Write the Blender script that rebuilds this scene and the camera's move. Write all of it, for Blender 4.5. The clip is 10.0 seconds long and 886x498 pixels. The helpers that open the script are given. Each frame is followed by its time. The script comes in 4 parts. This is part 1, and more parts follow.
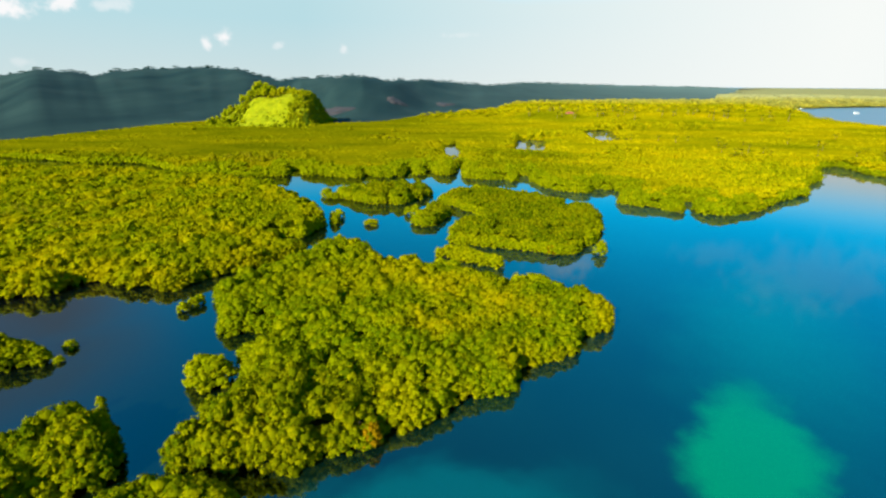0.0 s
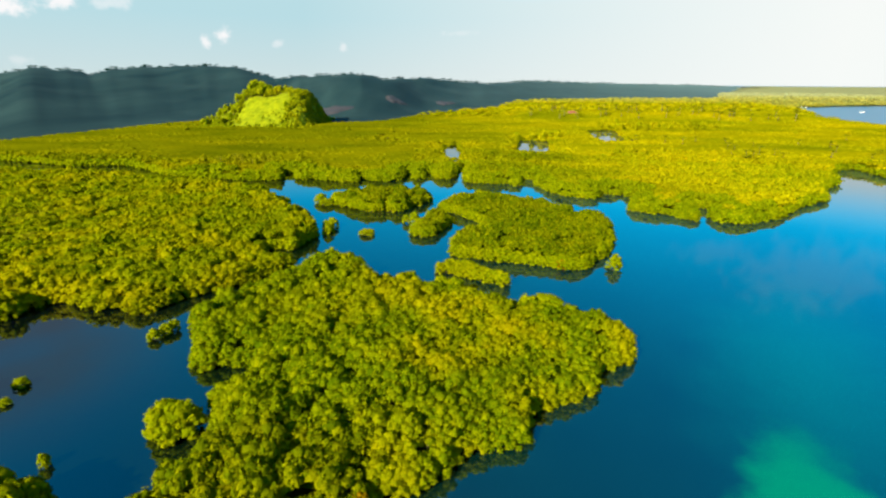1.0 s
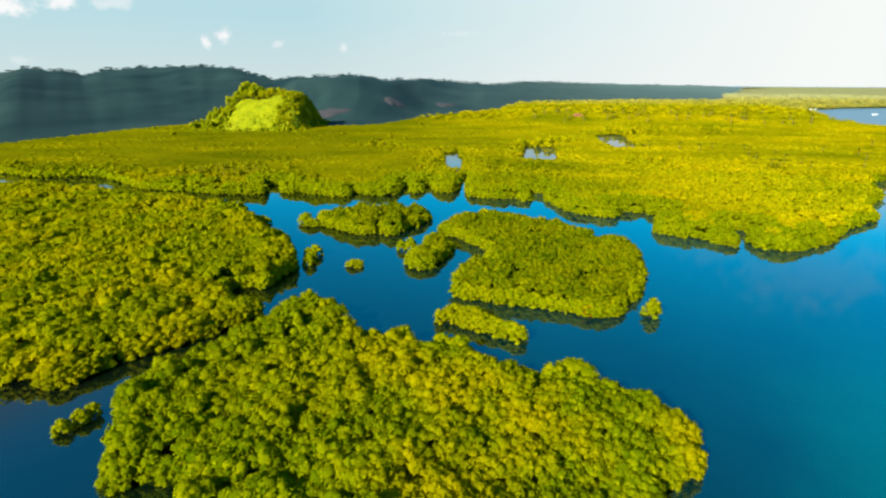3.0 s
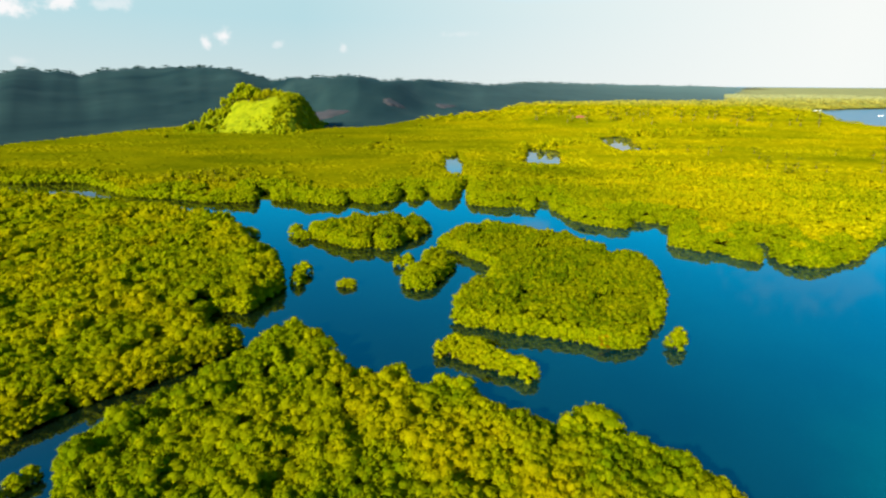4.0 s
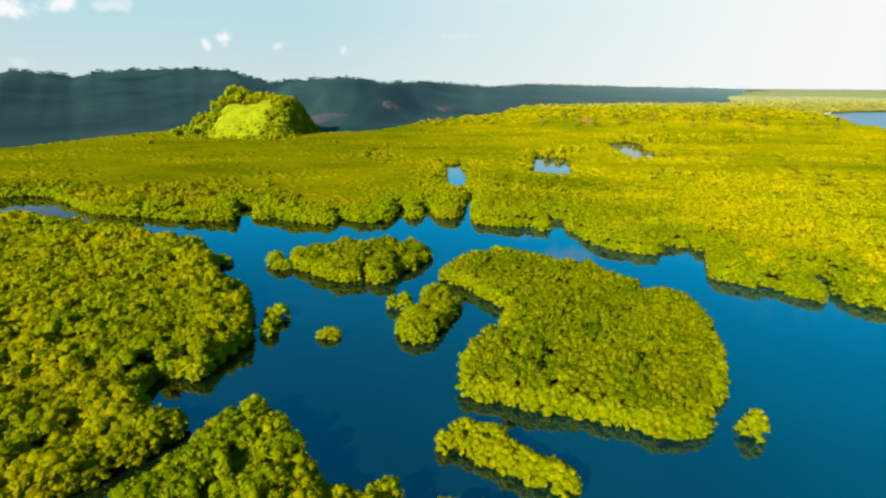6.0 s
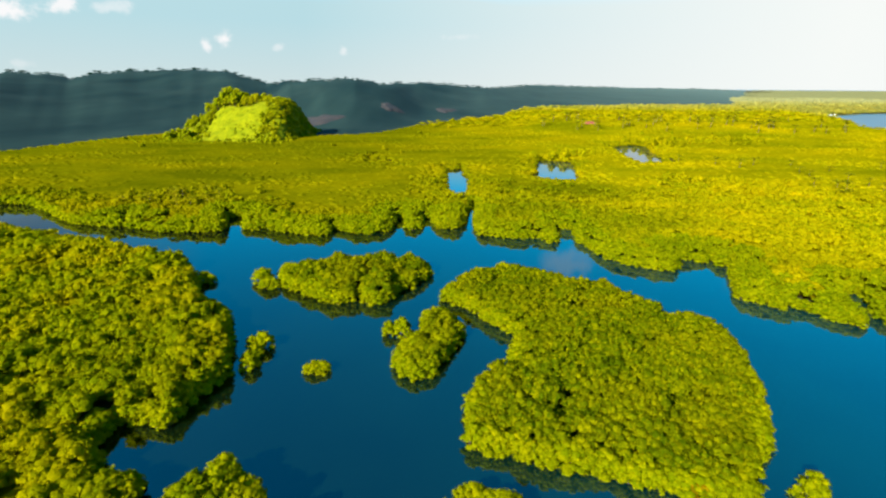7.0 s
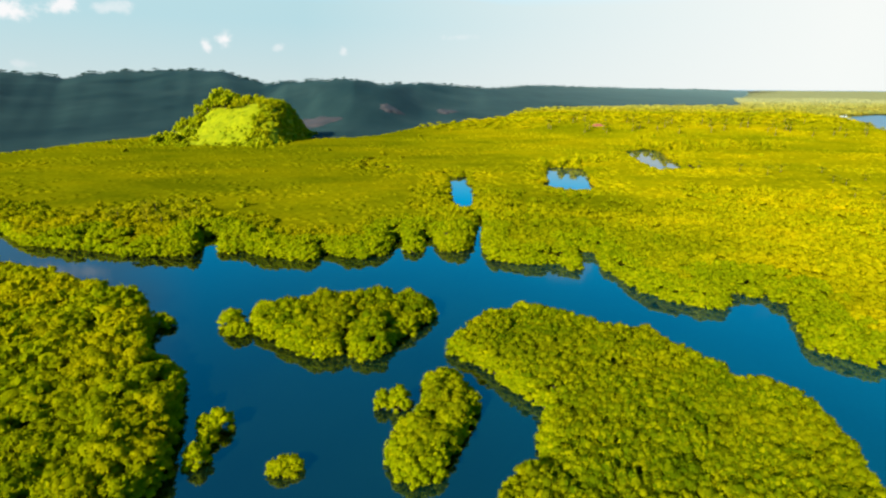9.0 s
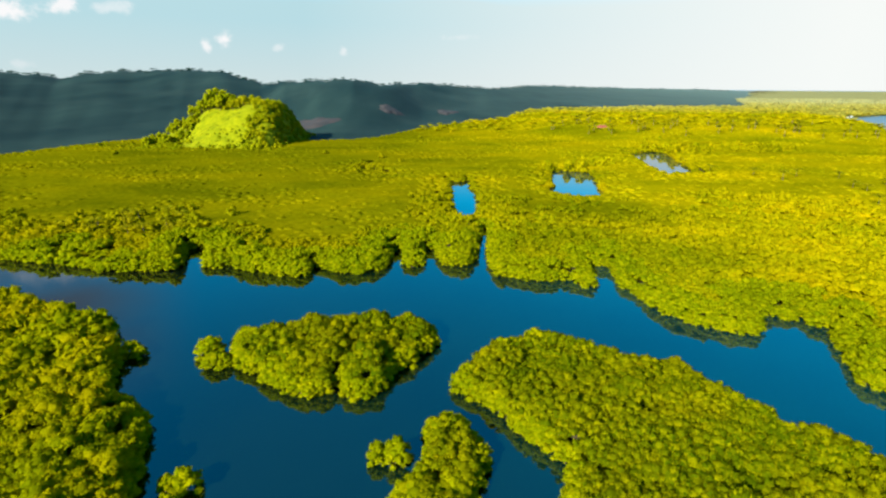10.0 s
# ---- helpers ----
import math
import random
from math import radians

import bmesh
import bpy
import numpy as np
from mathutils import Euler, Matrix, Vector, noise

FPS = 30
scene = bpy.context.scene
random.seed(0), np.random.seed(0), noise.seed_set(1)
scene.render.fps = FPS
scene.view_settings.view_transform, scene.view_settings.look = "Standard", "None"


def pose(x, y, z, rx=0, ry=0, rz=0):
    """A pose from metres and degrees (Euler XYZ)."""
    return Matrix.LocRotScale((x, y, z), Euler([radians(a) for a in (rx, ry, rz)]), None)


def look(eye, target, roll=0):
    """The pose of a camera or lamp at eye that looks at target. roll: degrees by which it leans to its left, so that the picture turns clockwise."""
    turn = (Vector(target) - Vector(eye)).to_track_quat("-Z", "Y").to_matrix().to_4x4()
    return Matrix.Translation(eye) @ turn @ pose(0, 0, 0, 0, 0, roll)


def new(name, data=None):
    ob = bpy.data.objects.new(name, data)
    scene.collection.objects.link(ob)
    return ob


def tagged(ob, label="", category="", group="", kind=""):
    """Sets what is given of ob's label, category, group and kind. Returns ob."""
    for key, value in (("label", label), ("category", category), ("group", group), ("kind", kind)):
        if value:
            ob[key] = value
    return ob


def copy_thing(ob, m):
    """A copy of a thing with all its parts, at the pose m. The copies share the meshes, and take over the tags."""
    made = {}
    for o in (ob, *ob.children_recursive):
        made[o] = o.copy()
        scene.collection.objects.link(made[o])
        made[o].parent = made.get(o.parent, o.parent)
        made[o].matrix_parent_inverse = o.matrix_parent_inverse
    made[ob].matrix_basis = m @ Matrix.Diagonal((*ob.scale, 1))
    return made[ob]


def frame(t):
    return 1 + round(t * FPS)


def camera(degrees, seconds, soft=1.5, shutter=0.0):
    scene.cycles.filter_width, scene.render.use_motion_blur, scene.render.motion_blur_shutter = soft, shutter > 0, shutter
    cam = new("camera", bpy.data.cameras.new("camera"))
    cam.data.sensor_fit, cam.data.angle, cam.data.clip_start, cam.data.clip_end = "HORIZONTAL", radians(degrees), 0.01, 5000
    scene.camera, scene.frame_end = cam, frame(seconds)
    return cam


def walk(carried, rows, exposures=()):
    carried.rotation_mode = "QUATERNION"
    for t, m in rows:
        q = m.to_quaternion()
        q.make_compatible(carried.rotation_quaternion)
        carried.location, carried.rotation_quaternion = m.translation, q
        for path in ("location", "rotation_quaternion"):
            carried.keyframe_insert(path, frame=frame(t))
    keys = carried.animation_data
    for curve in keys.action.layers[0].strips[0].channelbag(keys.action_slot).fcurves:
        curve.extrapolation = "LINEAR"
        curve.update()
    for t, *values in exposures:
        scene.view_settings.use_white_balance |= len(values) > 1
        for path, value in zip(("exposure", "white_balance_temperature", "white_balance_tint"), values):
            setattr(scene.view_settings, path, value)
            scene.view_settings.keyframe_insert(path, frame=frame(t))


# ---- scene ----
cam = camera(84.0, 10.0, soft=2.4)
PATH = [
    (0, (-0.444, -1.866, 48.064), (-0.441, 0.026, 47.415), 0.4),
    (0.5, (-0.581, 4.166, 48.453), (-0.577, 6.056, 47.8), 0.4),
    (1, (-0.727, 10.121, 48.584), (-0.723, 12.01, 47.929), 0.4),
    (1.5, (-0.765, 16.002, 48.85), (-0.762, 17.891, 48.194), 0.4),
    (2, (-0.841, 22.17, 49.239), (-0.838, 24.059, 48.583), 0.4),
    (2.5, (-0.892, 28.861, 49.546), (-0.889, 30.751, 48.891), 0.4),
    (4, (-1.051, 47.73, 50.342), (-1.047, 49.62, 49.69), 0.4),
    (4.5, (-1.199, 54.009, 50.496), (-1.195, 55.901, 49.846), 0.4),
    (5, (-1.377, 60.214, 50.692), (-1.373, 62.106, 50.045), 0.4),
    (5.5, (-1.595, 66.312, 50.812), (-1.591, 68.204, 50.165), 0.4),
    (7, (-2.204, 84.274, 51.438), (-2.2, 86.168, 50.795), 0.4),
    (7.5, (-2.317, 90.5, 51.544), (-2.313, 92.395, 50.902), 0.4),
    (8, (-2.563, 96.497, 51.646), (-2.56, 98.391, 51.004), 0.4),
    (8.5, (-3.109, 102.627, 51.673), (-3.106, 104.521, 51.031), 0.4),
    (9, (-3.658, 108.628, 51.759), (-3.654, 110.522, 51.117), 0.4),
    (9.5, (-3.993, 114.899, 51.918), (-3.99, 116.793, 51.276), 0.4),
    (10, (-4.334, 120.972, 51.991), (-4.33, 122.867, 51.349), 0.4),
]
walk(cam, [(t, look(eye, target, roll)) for t, eye, target, roll in PATH])


# ---- world, sun, exposure ----
SUN_AZ, SUN_EL = radians(218.0), radians(30.0)          # compass bearing from +y, clockwise
to_sun = Vector((math.sin(SUN_AZ) * math.cos(SUN_EL), math.cos(SUN_AZ) * math.cos(SUN_EL), math.sin(SUN_EL)))
sun_data = bpy.data.lights.new("sun", "SUN")
sun_data.energy, sun_data.angle, sun_data.color = 5.0, radians(0.6), (0.98, 0.92, 0.70)
sun = new("sun", sun_data)
sun.matrix_world = look(to_sun * 100, (0, 0, 0))
scene.view_settings.exposure = 1.76

world = bpy.data.worlds.new("world")
scene.world = world
world.use_nodes = True
wt = world.node_tree
wn, wl = wt.nodes, wt.links
wn.clear()


def wnode(kind):
    return wn.new(kind)


sky = wnode("ShaderNodeTexSky")
sky.sky_type, sky.sun_disc, sky.sun_elevation, sky.sun_rotation = "NISHITA", False, SUN_EL, SUN_AZ
sky.air_density, sky.dust_density, sky.ozone_density = 1.0, 0.6, 2.0
tc = wnode("ShaderNodeTexCoord")
sep = wnode("ShaderNodeSeparateXYZ")
wl.new(tc.outputs["Generated"], sep.inputs[0])
# pale haze low over the horizon
low = wnode("ShaderNodeMapRange")
low.interpolation_type = "SMOOTHSTEP"
low.inputs[1].default_value, low.inputs[2].default_value = 0.125, 0.23
low.inputs[3].default_value, low.inputs[4].default_value = 1.0, 0.0
wl.new(sep.outputs[2], low.inputs[0])
# thin high cloud, stretched along the horizon
stretch = wnode("ShaderNodeMapping")
stretch.inputs["Scale"].default_value = (1.2, 1.2, 5.0)
wl.new(tc.outputs["Generated"], stretch.inputs[0])
veil = wnode("ShaderNodeTexNoise")
veil.inputs["Scale"].default_value, veil.inputs["Detail"].default_value = 2.6, 6.0
wl.new(stretch.outputs[0], veil.inputs[0])
veil_r = wnode("ShaderNodeMapRange")
veil_r.inputs[1].default_value, veil_r.inputs[2].default_value = 0.50, 0.80
veil_r.inputs[3].default_value, veil_r.inputs[4].default_value = 0.0, 0.14
wl.new(veil.outputs[0], veil_r.inputs[0])
veil_low = wnode("ShaderNodeMapRange")
veil_low.inputs[1].default_value, veil_low.inputs[2].default_value = 0.14, 0.24
veil_low.inputs[3].default_value, veil_low.inputs[4].default_value = 1.0, 0.0
wl.new(sep.outputs[2], veil_low.inputs[0])
veil_k = wnode("ShaderNodeMath")
veil_k.operation = "MULTIPLY"
wl.new(veil_r.outputs[0], veil_k.inputs[0])
wl.new(veil_low.outputs[0], veil_k.inputs[1])
# whiter towards the open sea in the east, low down
east = wnode("ShaderNodeMapRange")
east.inputs[1].default_value, east.inputs[2].default_value = -0.25, 0.6
wl.new(sep.outputs[0], east.inputs[0])
add1 = wnode("ShaderNodeMath")
add1.use_clamp = True
wl.new(low.outputs[0], add1.inputs[0])
wl.new(veil_k.outputs[0], add1.inputs[1])
pale = wnode("ShaderNodeMix")
pale.data_type = "RGBA"
wl.new(east.outputs[0], pale.inputs[0])
pale.inputs[6].default_value, pale.inputs[7].default_value = (3.35, 4.95, 5.25, 1.0), (6.3, 6.5, 6.35, 1.0)
near_line = wnode("ShaderNodeMapRange")
near_line.inputs[1].default_value, near_line.inputs[2].default_value = 0.0, 0.10
wl.new(sep.outputs[2], near_line.inputs[0])
left = wnode("ShaderNodeMix")
left.data_type = "RGBA"
wl.new(near_line.outputs[0], left.inputs[0])
left.inputs[6].default_value, left.inputs[7].default_value = (4.2, 5.1, 5.2, 1.0), (3.3, 4.9, 5.3, 1.0)
wl.new(left.outputs[2], pale.inputs[6])
mixw = wnode("ShaderNodeMix")
mixw.data_type = "RGBA"
wl.new(add1.outputs[0], mixw.inputs[0])
deep = wnode("ShaderNodeMix")
deep.data_type, deep.blend_type = "RGBA", "MULTIPLY"
deep.inputs[0].default_value = 1.0
deep.inputs[7].default_value = (0.005, 1.68, 2.1, 1.0)
wl.new(sky.outputs[0], deep.inputs[6])
fade = wnode("ShaderNodeMapRange")
fade.inputs[1].default_value, fade.inputs[2].default_value = 0.25, 0.52
fade.inputs[3].default_value, fade.inputs[4].default_value = 0.95, 0.8
wl.new(sep.outputs[2], fade.inputs[0])
upper = wnode("ShaderNodeVectorMath")
upper.operation = "SCALE"
wl.new(deep.outputs[2], upper.inputs[0])
wl.new(fade.outputs[0], upper.inputs["Scale"])
# a bank of grey cloud in the west, and a thinner one over the channel in the north-east
def bank(x0, x1, z0, z1, z2, z3, most, rough):
    """Cover of a cloud bank that thickens from x0 to x1 and fades out below z0 and above z3."""
    parts = []
    for value, lo, hi in ((sep.outputs[0], x0, x1), (sep.outputs[2], z0, z1), (sep.outputs[2], z3, z2)):
        k = wnode("ShaderNodeMapRange")
        k.interpolation_type = "SMOOTHSTEP"
        k.inputs[1].default_value, k.inputs[2].default_value = lo, hi
        wl.new(value, k.inputs[0])
        parts.append(k.outputs[0])
    k = wnode("ShaderNodeMapRange")
    k.inputs[1].default_value, k.inputs[2].default_value, k.inputs[3].default_value, k.inputs[4].default_value = 0.35, 0.62, 1.0 - rough, 1.0
    wl.new(veil.outputs[0], k.inputs[0])
    parts.append(k.outputs[0])
    out = most
    for q in parts:
        n = wnode("ShaderNodeMath")
        n.operation = "MULTIPLY"
        wl.new(q, n.inputs[0])
        if isinstance(out, float):
            n.inputs[1].default_value = out
        else:
            wl.new(out, n.inputs[1])
        out = n.outputs[0]
    return out


west = wnode("ShaderNodeMix")
west.data_type = "RGBA"
wl.new(bank(-0.42, -0.62, 0.10, 0.22, 0.42, 0.56, 1.0, 0.5), west.inputs[0])
# brighter sky straight overhead, out of view, added to lift the shadows
roof = wnode("ShaderNodeMapRange")
roof.interpolation_type = "SMOOTHSTEP"
roof.inputs[1].default_value, roof.inputs[2].default_value, roof.inputs[4].default_value = 0.70, 0.95, 0.7
wl.new(sep.outputs[2], roof.inputs[0])
overhead_fill = wnode("ShaderNodeMix")
overhead_fill.data_type = "RGBA"
wl.new(roof.outputs[0], overhead_fill.inputs[0])
wl.new(upper.outputs[0], overhead_fill.inputs[6])
overhead_fill.inputs[7].default_value = (4.6, 5.2, 5.3, 1.0)
wl.new(overhead_fill.outputs[2], west.inputs[6])
west.inputs[7].default_value = (1.25, 1.7, 2.3, 1.0)
wl.new(west.outputs[2], mixw.inputs[6])
wl.new(pale.outputs[2], mixw.inputs[7])


def wmath(op, a, b=0.0):
    n = wn.new("ShaderNodeMath")
    n.operation = op
    for sock, val in ((n.inputs[0], a), (n.inputs[1], b)):
        if isinstance(val, (int, float)):
            sock.default_value = val
        else:
            wl.new(val, sock)
    return n.outputs[0]


# small cumulus clouds: bearing and height as slopes to the north, half width and half height, density
slope_x, slope_z = wmath("DIVIDE", sep.outputs[0], sep.outputs[1]), wmath("DIVIDE", sep.outputs[2], sep.outputs[1])
curl = wnode("ShaderNodeTexNoise")
curl.inputs["Scale"].default_value, curl.inputs["Detail"].default_value, curl.inputs["Roughness"].default_value = 45.0, 4.0, 0.6
wl.new(tc.outputs["Generated"], curl.inputs[0])
cover = 0.0
for cx, cz, cw, ch, dense in ((-0.412, 0.074, 0.018, 0.013, 0.9), (-0.446, 0.062, 0.014, 0.012, 0.75), (-0.188, 0.055, 0.008, 0.010, 0.45),
                              (-0.310, 0.061, 0.012, 0.008, 0.4), (-0.815, 0.122, 0.055, 0.020, 0.9), (-0.700, 0.130, 0.040, 0.015, 0.85),
                              (-0.615, 0.126, 0.045, 0.012, 0.45), (-0.800, 0.028, 0.030, 0.010, 0.25), (0.03, 0.080, 0.03, 0.006, 0.2), (0.27, 0.37, 0.075, 0.035, 0.34), (0.19, 0.30, 0.05, 0.02, 0.22), (-0.86, 0.40, 0.12, 0.025, 0.4), (0.82, 0.40, 0.20, 0.09, 0.09), (0.60, 0.35, 0.10, 0.03, 0.07)):
    dx = wmath("DIVIDE", wmath("SUBTRACT", slope_x, cx), cw)
    dz = wmath("DIVIDE", wmath("SUBTRACT", slope_z, cz), ch)
    d = wmath("SQRT", wmath("ADD", wmath("MULTIPLY", dx, dx), wmath("MULTIPLY", dz, dz)))
    edge = wmath("ADD", d, wmath("MULTIPLY", wmath("SUBTRACT", curl.outputs[0], 0.5), 2.6))
    fall = wnode("ShaderNodeMapRange")
    fall.interpolation_type = "SMOOTHSTEP"
    fall.inputs[1].default_value, fall.inputs[2].default_value = 1.15, 0.25
    fall.inputs[3].default_value, fall.inputs[4].default_value = 0.0, dense
    wl.new(edge, fall.inputs[0])
    cover = wmath("MAXIMUM", fall.outputs[0], cover)
clouded = wnode("ShaderNodeMix")
clouded.data_type = "RGBA"
wl.new(cover, clouded.inputs[0])
wl.new(mixw.outputs[2], clouded.inputs[6])
clouded.inputs[7].default_value = (6.9, 6.7, 6.7, 1.0)
bg = wnode("ShaderNodeBackground")
bg.inputs[1].default_value = 0.0435
wl.new(clouded.outputs[2], bg.inputs[0])
wo = wnode("ShaderNodeOutputWorld")
wl.new(bg.outputs[0], wo.inputs[0])


# ---- materials ----
def material(name):
    m = bpy.data.materials.new(name)
    m.use_nodes = True
    nt = m.node_tree
    return m, nt.nodes, nt.links, nt.nodes["Principled BSDF"]


def ramp(nodes, stops):
    r = nodes.new("ShaderNodeValToRGB")
    el = r.color_ramp.elements
    while len(el) < len(stops):
        el.new(0.5)
    for e, (p, c) in zip(el, stops):
        e.position, e.color = p, (*c, 1.0)
    return r


def noise_node(nodes, links, scale, detail=4.0, rough=0.55, coord=None, out="Object"):
    n = nodes.new("ShaderNodeTexNoise")
    n.inputs["Scale"].default_value, n.inputs["Detail"].default_value, n.inputs["Roughness"].default_value = scale, detail, rough
    if coord is None:
        coord = nodes.new("ShaderNodeNewGeometry").outputs["Position"]
    links.new(coord, n.inputs["Vector"])
    return n


def mix_rgb(nodes, links, fac, a, b, blend="MIX"):
    m = nodes.new("ShaderNodeMix")
    m.data_type, m.blend_type = "RGBA", blend
    for sock, val in ((m.inputs[0], fac), (m.inputs[6], a), (m.inputs[7], b)):
        if isinstance(val, (int, float)):
            sock.default_value = val
        elif isinstance(val, tuple):
            sock.default_value = (*val, 1.0)
        else:
            links.new(val, sock)
    return m.outputs[2]


def foliage(name, dark, mid, light, warm, patch=0.06, grain=4.0, warm_amount=0.5, bump=0.6, gleam=0.0, west=0.0, green=0.7, gold=None):
    """Leaves: colour by clump, by patch of wood and by leaf grain; a share of the light comes through the leaves."""
    m, n, l, p = material(name)
    geo = n.new("ShaderNodeNewGeometry")
    pos = geo.outputs["Position"]
    per_clump = ramp(n, [(0.0, dark), (0.45, mid), (1.0, light)])
    l.new(geo.outputs["Random Per Island"], per_clump.inputs[0])
    patches = noise_node(n, l, patch, 5.0, 0.6, pos)
    warm_r = n.new("ShaderNodeMapRange")
    warm_r.inputs[1].default_value, warm_r.inputs[2].default_value = 0.44, 0.64
    warm_r.inputs[4].default_value = warm_amount
    l.new(patches.outputs[0], warm_r.inputs[0])
    share = warm_r.outputs[0]
    if gold:
        # more golden leaves from west to east
        gx = n.new("ShaderNodeSeparateXYZ")
        l.new(pos, gx.inputs[0])
        gr = n.new("ShaderNodeMapRange")
        gr.inputs[1].default_value, gr.inputs[2].default_value, gr.inputs[3].default_value = gold[0], gold[1], 0.15
        l.new(gx.outputs[0], gr.inputs[0])
        gm = n.new("ShaderNodeMath")
        gm.operation = "MULTIPLY"
        l.new(share, gm.inputs[0])
        l.new(gr.outputs[0], gm.inputs[1])
        share = gm.outputs[0]
    col = mix_rgb(n, l, share, per_clump.outputs[0], warm)
    stands = noise_node(n, l, patch * 2.3, 4.0, 0.6, pos)
    stands_r = n.new("ShaderNodeMapRange")
    stands_r.inputs[1].default_value, stands_r.inputs[2].default_value, stands_r.inputs[4].default_value = 0.50, 0.68, green
    l.new(stands.outputs[0], stands_r.inputs[0])
    col = mix_rgb(n, l, stands_r.outputs[0], col, dark)
    if west:
        # leaf colour greener and darker in the west, yellower in the east
        xyz = n.new("ShaderNodeSeparateXYZ")
        l.new(pos, xyz.inputs[0])
        shift = noise_node(n, l, 0.012, 4.0, 0.6, pos)
        where = n.new("ShaderNodeMath")
        where.operation = "MULTIPLY_ADD"
        where.inputs[1].default_value = 260.0
        l.new(shift.outputs[0], where.inputs[0])
        l.new(xyz.outputs[0], where.inputs[2])
        wr = n.new("ShaderNodeMapRange")
        wr.interpolation_type = "SMOOTHSTEP"
        wr.inputs[1].default_value, wr.inputs[2].default_value = 20.0, 290.0
        wr.inputs[3].default_value, wr.inputs[4].default_value = west, 0.0
        l.new(where.outputs[0], wr.inputs[0])
        col = mix_rgb(n, l, wr.outputs[0], col, (0.128, 0.136, 0.001))
        # bands of lower and higher growth that run across the plain
        band = n.new("ShaderNodeMapping")
        band.inputs["Scale"].default_value = (0.011, 0.024, 0.0)
        band.inputs["Rotation"].default_value = (0, 0, radians(-8))
        l.new(pos, band.inputs[0])
        streak = noise_node(n, l, 1.0, 6.0, 0.62, band.outputs[0])
        streak_r = ramp(n, [(0.36, (0.66, 0.74, 0.85)), (0.48, (0.96, 0.98, 1.0)), (0.62, (1.24, 1.16, 1.0))])
        l.new(streak.outputs[0], streak_r.inputs[0])
        col = mix_rgb(n, l, 1.0, col, streak_r.outputs[0], "MULTIPLY")
        # distance haze put into the leaf colour, paler far to the north
        haze_far = n.new("ShaderNodeMapRange")
        haze_far.inputs[1].default_value, haze_far.inputs[2].default_value, haze_far.inputs[4].default_value = 850.0, 1500.0, 0.9
        l.new(xyz.outputs[1], haze_far.inputs[0])
        col = mix_rgb(n, l, haze_far.outputs[0], col, (0.37, 0.37, 0.19))
    fine = noise_node(n, l, grain, 3.0, 0.6, pos)
    fine_r = ramp(n, [(0.30, (0.72, 0.76, 0.7)), (0.5, (1.0, 1.0, 1.0)), (0.72, (1.25, 1.22, 1.15))])
    l.new(fine.outputs[0], fine_r.inputs[0])
    col = mix_rgb(n, l, 1.0, col, fine_r.outputs[0], "MULTIPLY")
    l.new(col, p.inputs["Base Color"])
    p.inputs["Roughness"].default_value = 0.62
    p.inputs["Specular IOR Level"].default_value = gleam
    b = n.new("ShaderNodeBump")
    b.inputs["Strength"].default_value, b.inputs["Distance"].default_value = bump, 0.25
    l.new(fine.outputs[0], b.inputs["Height"])
    l.new(b.outputs[0], p.inputs["Normal"])
    tr = n.new("ShaderNodeBsdfTranslucent")
    l.new(col, tr.inputs["Color"])
    mx = n.new("ShaderNodeMixShader")
    mx.inputs[0].default_value = 0.58
    l.new(p.outputs[0], mx.inputs[1])
    l.new(tr.outputs[0], mx.inputs[2])
    l.new(mx.outputs[0], n["Material Output"].inputs[0])
    return m


leaf_mangrove = foliage("mangrove_leaves", (0.068, 0.108, 0.0008), (0.138, 0.167, 0.001), (0.270, 0.268, 0.001), (0.275, 0.232, 0.001), bump=0.9, warm_amount=0.4)
leaf_gold = foliage("golden_mangrove_leaves", (0.086, 0.132, 0.0008), (0.150, 0.190, 0.001), (0.258, 0.274, 0.001), (0.375, 0.305, 0.001), warm_amount=0.8, bump=0.9, gold=(-42.0, 0.0), green=0.55)
leaf_amber = foliage("amber_mangrove_leaves", (0.112, 0.148, 0.0008), (0.188, 0.210, 0.001), (0.280, 0.275, 0.001), (0.375, 0.300, 0.001), warm_amount=0.62, bump=0.9, green=0.5)
leaf_edge = foliage("mangrove_shore_leaves", (0.145, 0.190, 0.0008), (0.215, 0.245, 0.001), (0.340, 0.330, 0.001), (0.304, 0.253, 0.001), warm_amount=0.35, bump=0.9)
leaf_coast = foliage("mainland_shore_leaves", (0.130, 0.176, 0.001), (0.210, 0.248, 0.0012), (0.320, 0.322, 0.0015), (0.335, 0.290, 0.001), patch=0.03, warm_amount=0.2, bump=0.9, green=0.5)
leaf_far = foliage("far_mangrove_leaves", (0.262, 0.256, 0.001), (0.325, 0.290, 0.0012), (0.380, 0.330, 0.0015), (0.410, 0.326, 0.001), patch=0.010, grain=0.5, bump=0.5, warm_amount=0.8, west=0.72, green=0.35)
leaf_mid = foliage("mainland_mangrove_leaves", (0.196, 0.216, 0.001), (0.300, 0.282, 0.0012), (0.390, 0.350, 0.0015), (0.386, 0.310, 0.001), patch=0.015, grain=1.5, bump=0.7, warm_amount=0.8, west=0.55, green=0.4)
leaf_tall = foliage("tall_tree_leaves", (0.130, 0.170, 0.0015), (0.215, 0.240, 0.002), (0.310, 0.310, 0.003), (0.350, 0.280, 0.002), patch=0.02, grain=0.8)
# hill leaves carry cloud shade and distance haze in their dark blue-green
leaf_hill = foliage("hill_leaves_hazed", (0.010, 0.034, 0.027), (0.013, 0.039, 0.030), (0.016, 0.045, 0.031), (0.011, 0.037, 0.034), patch=0.008, grain=0.05, bump=0.2, gleam=0.0)
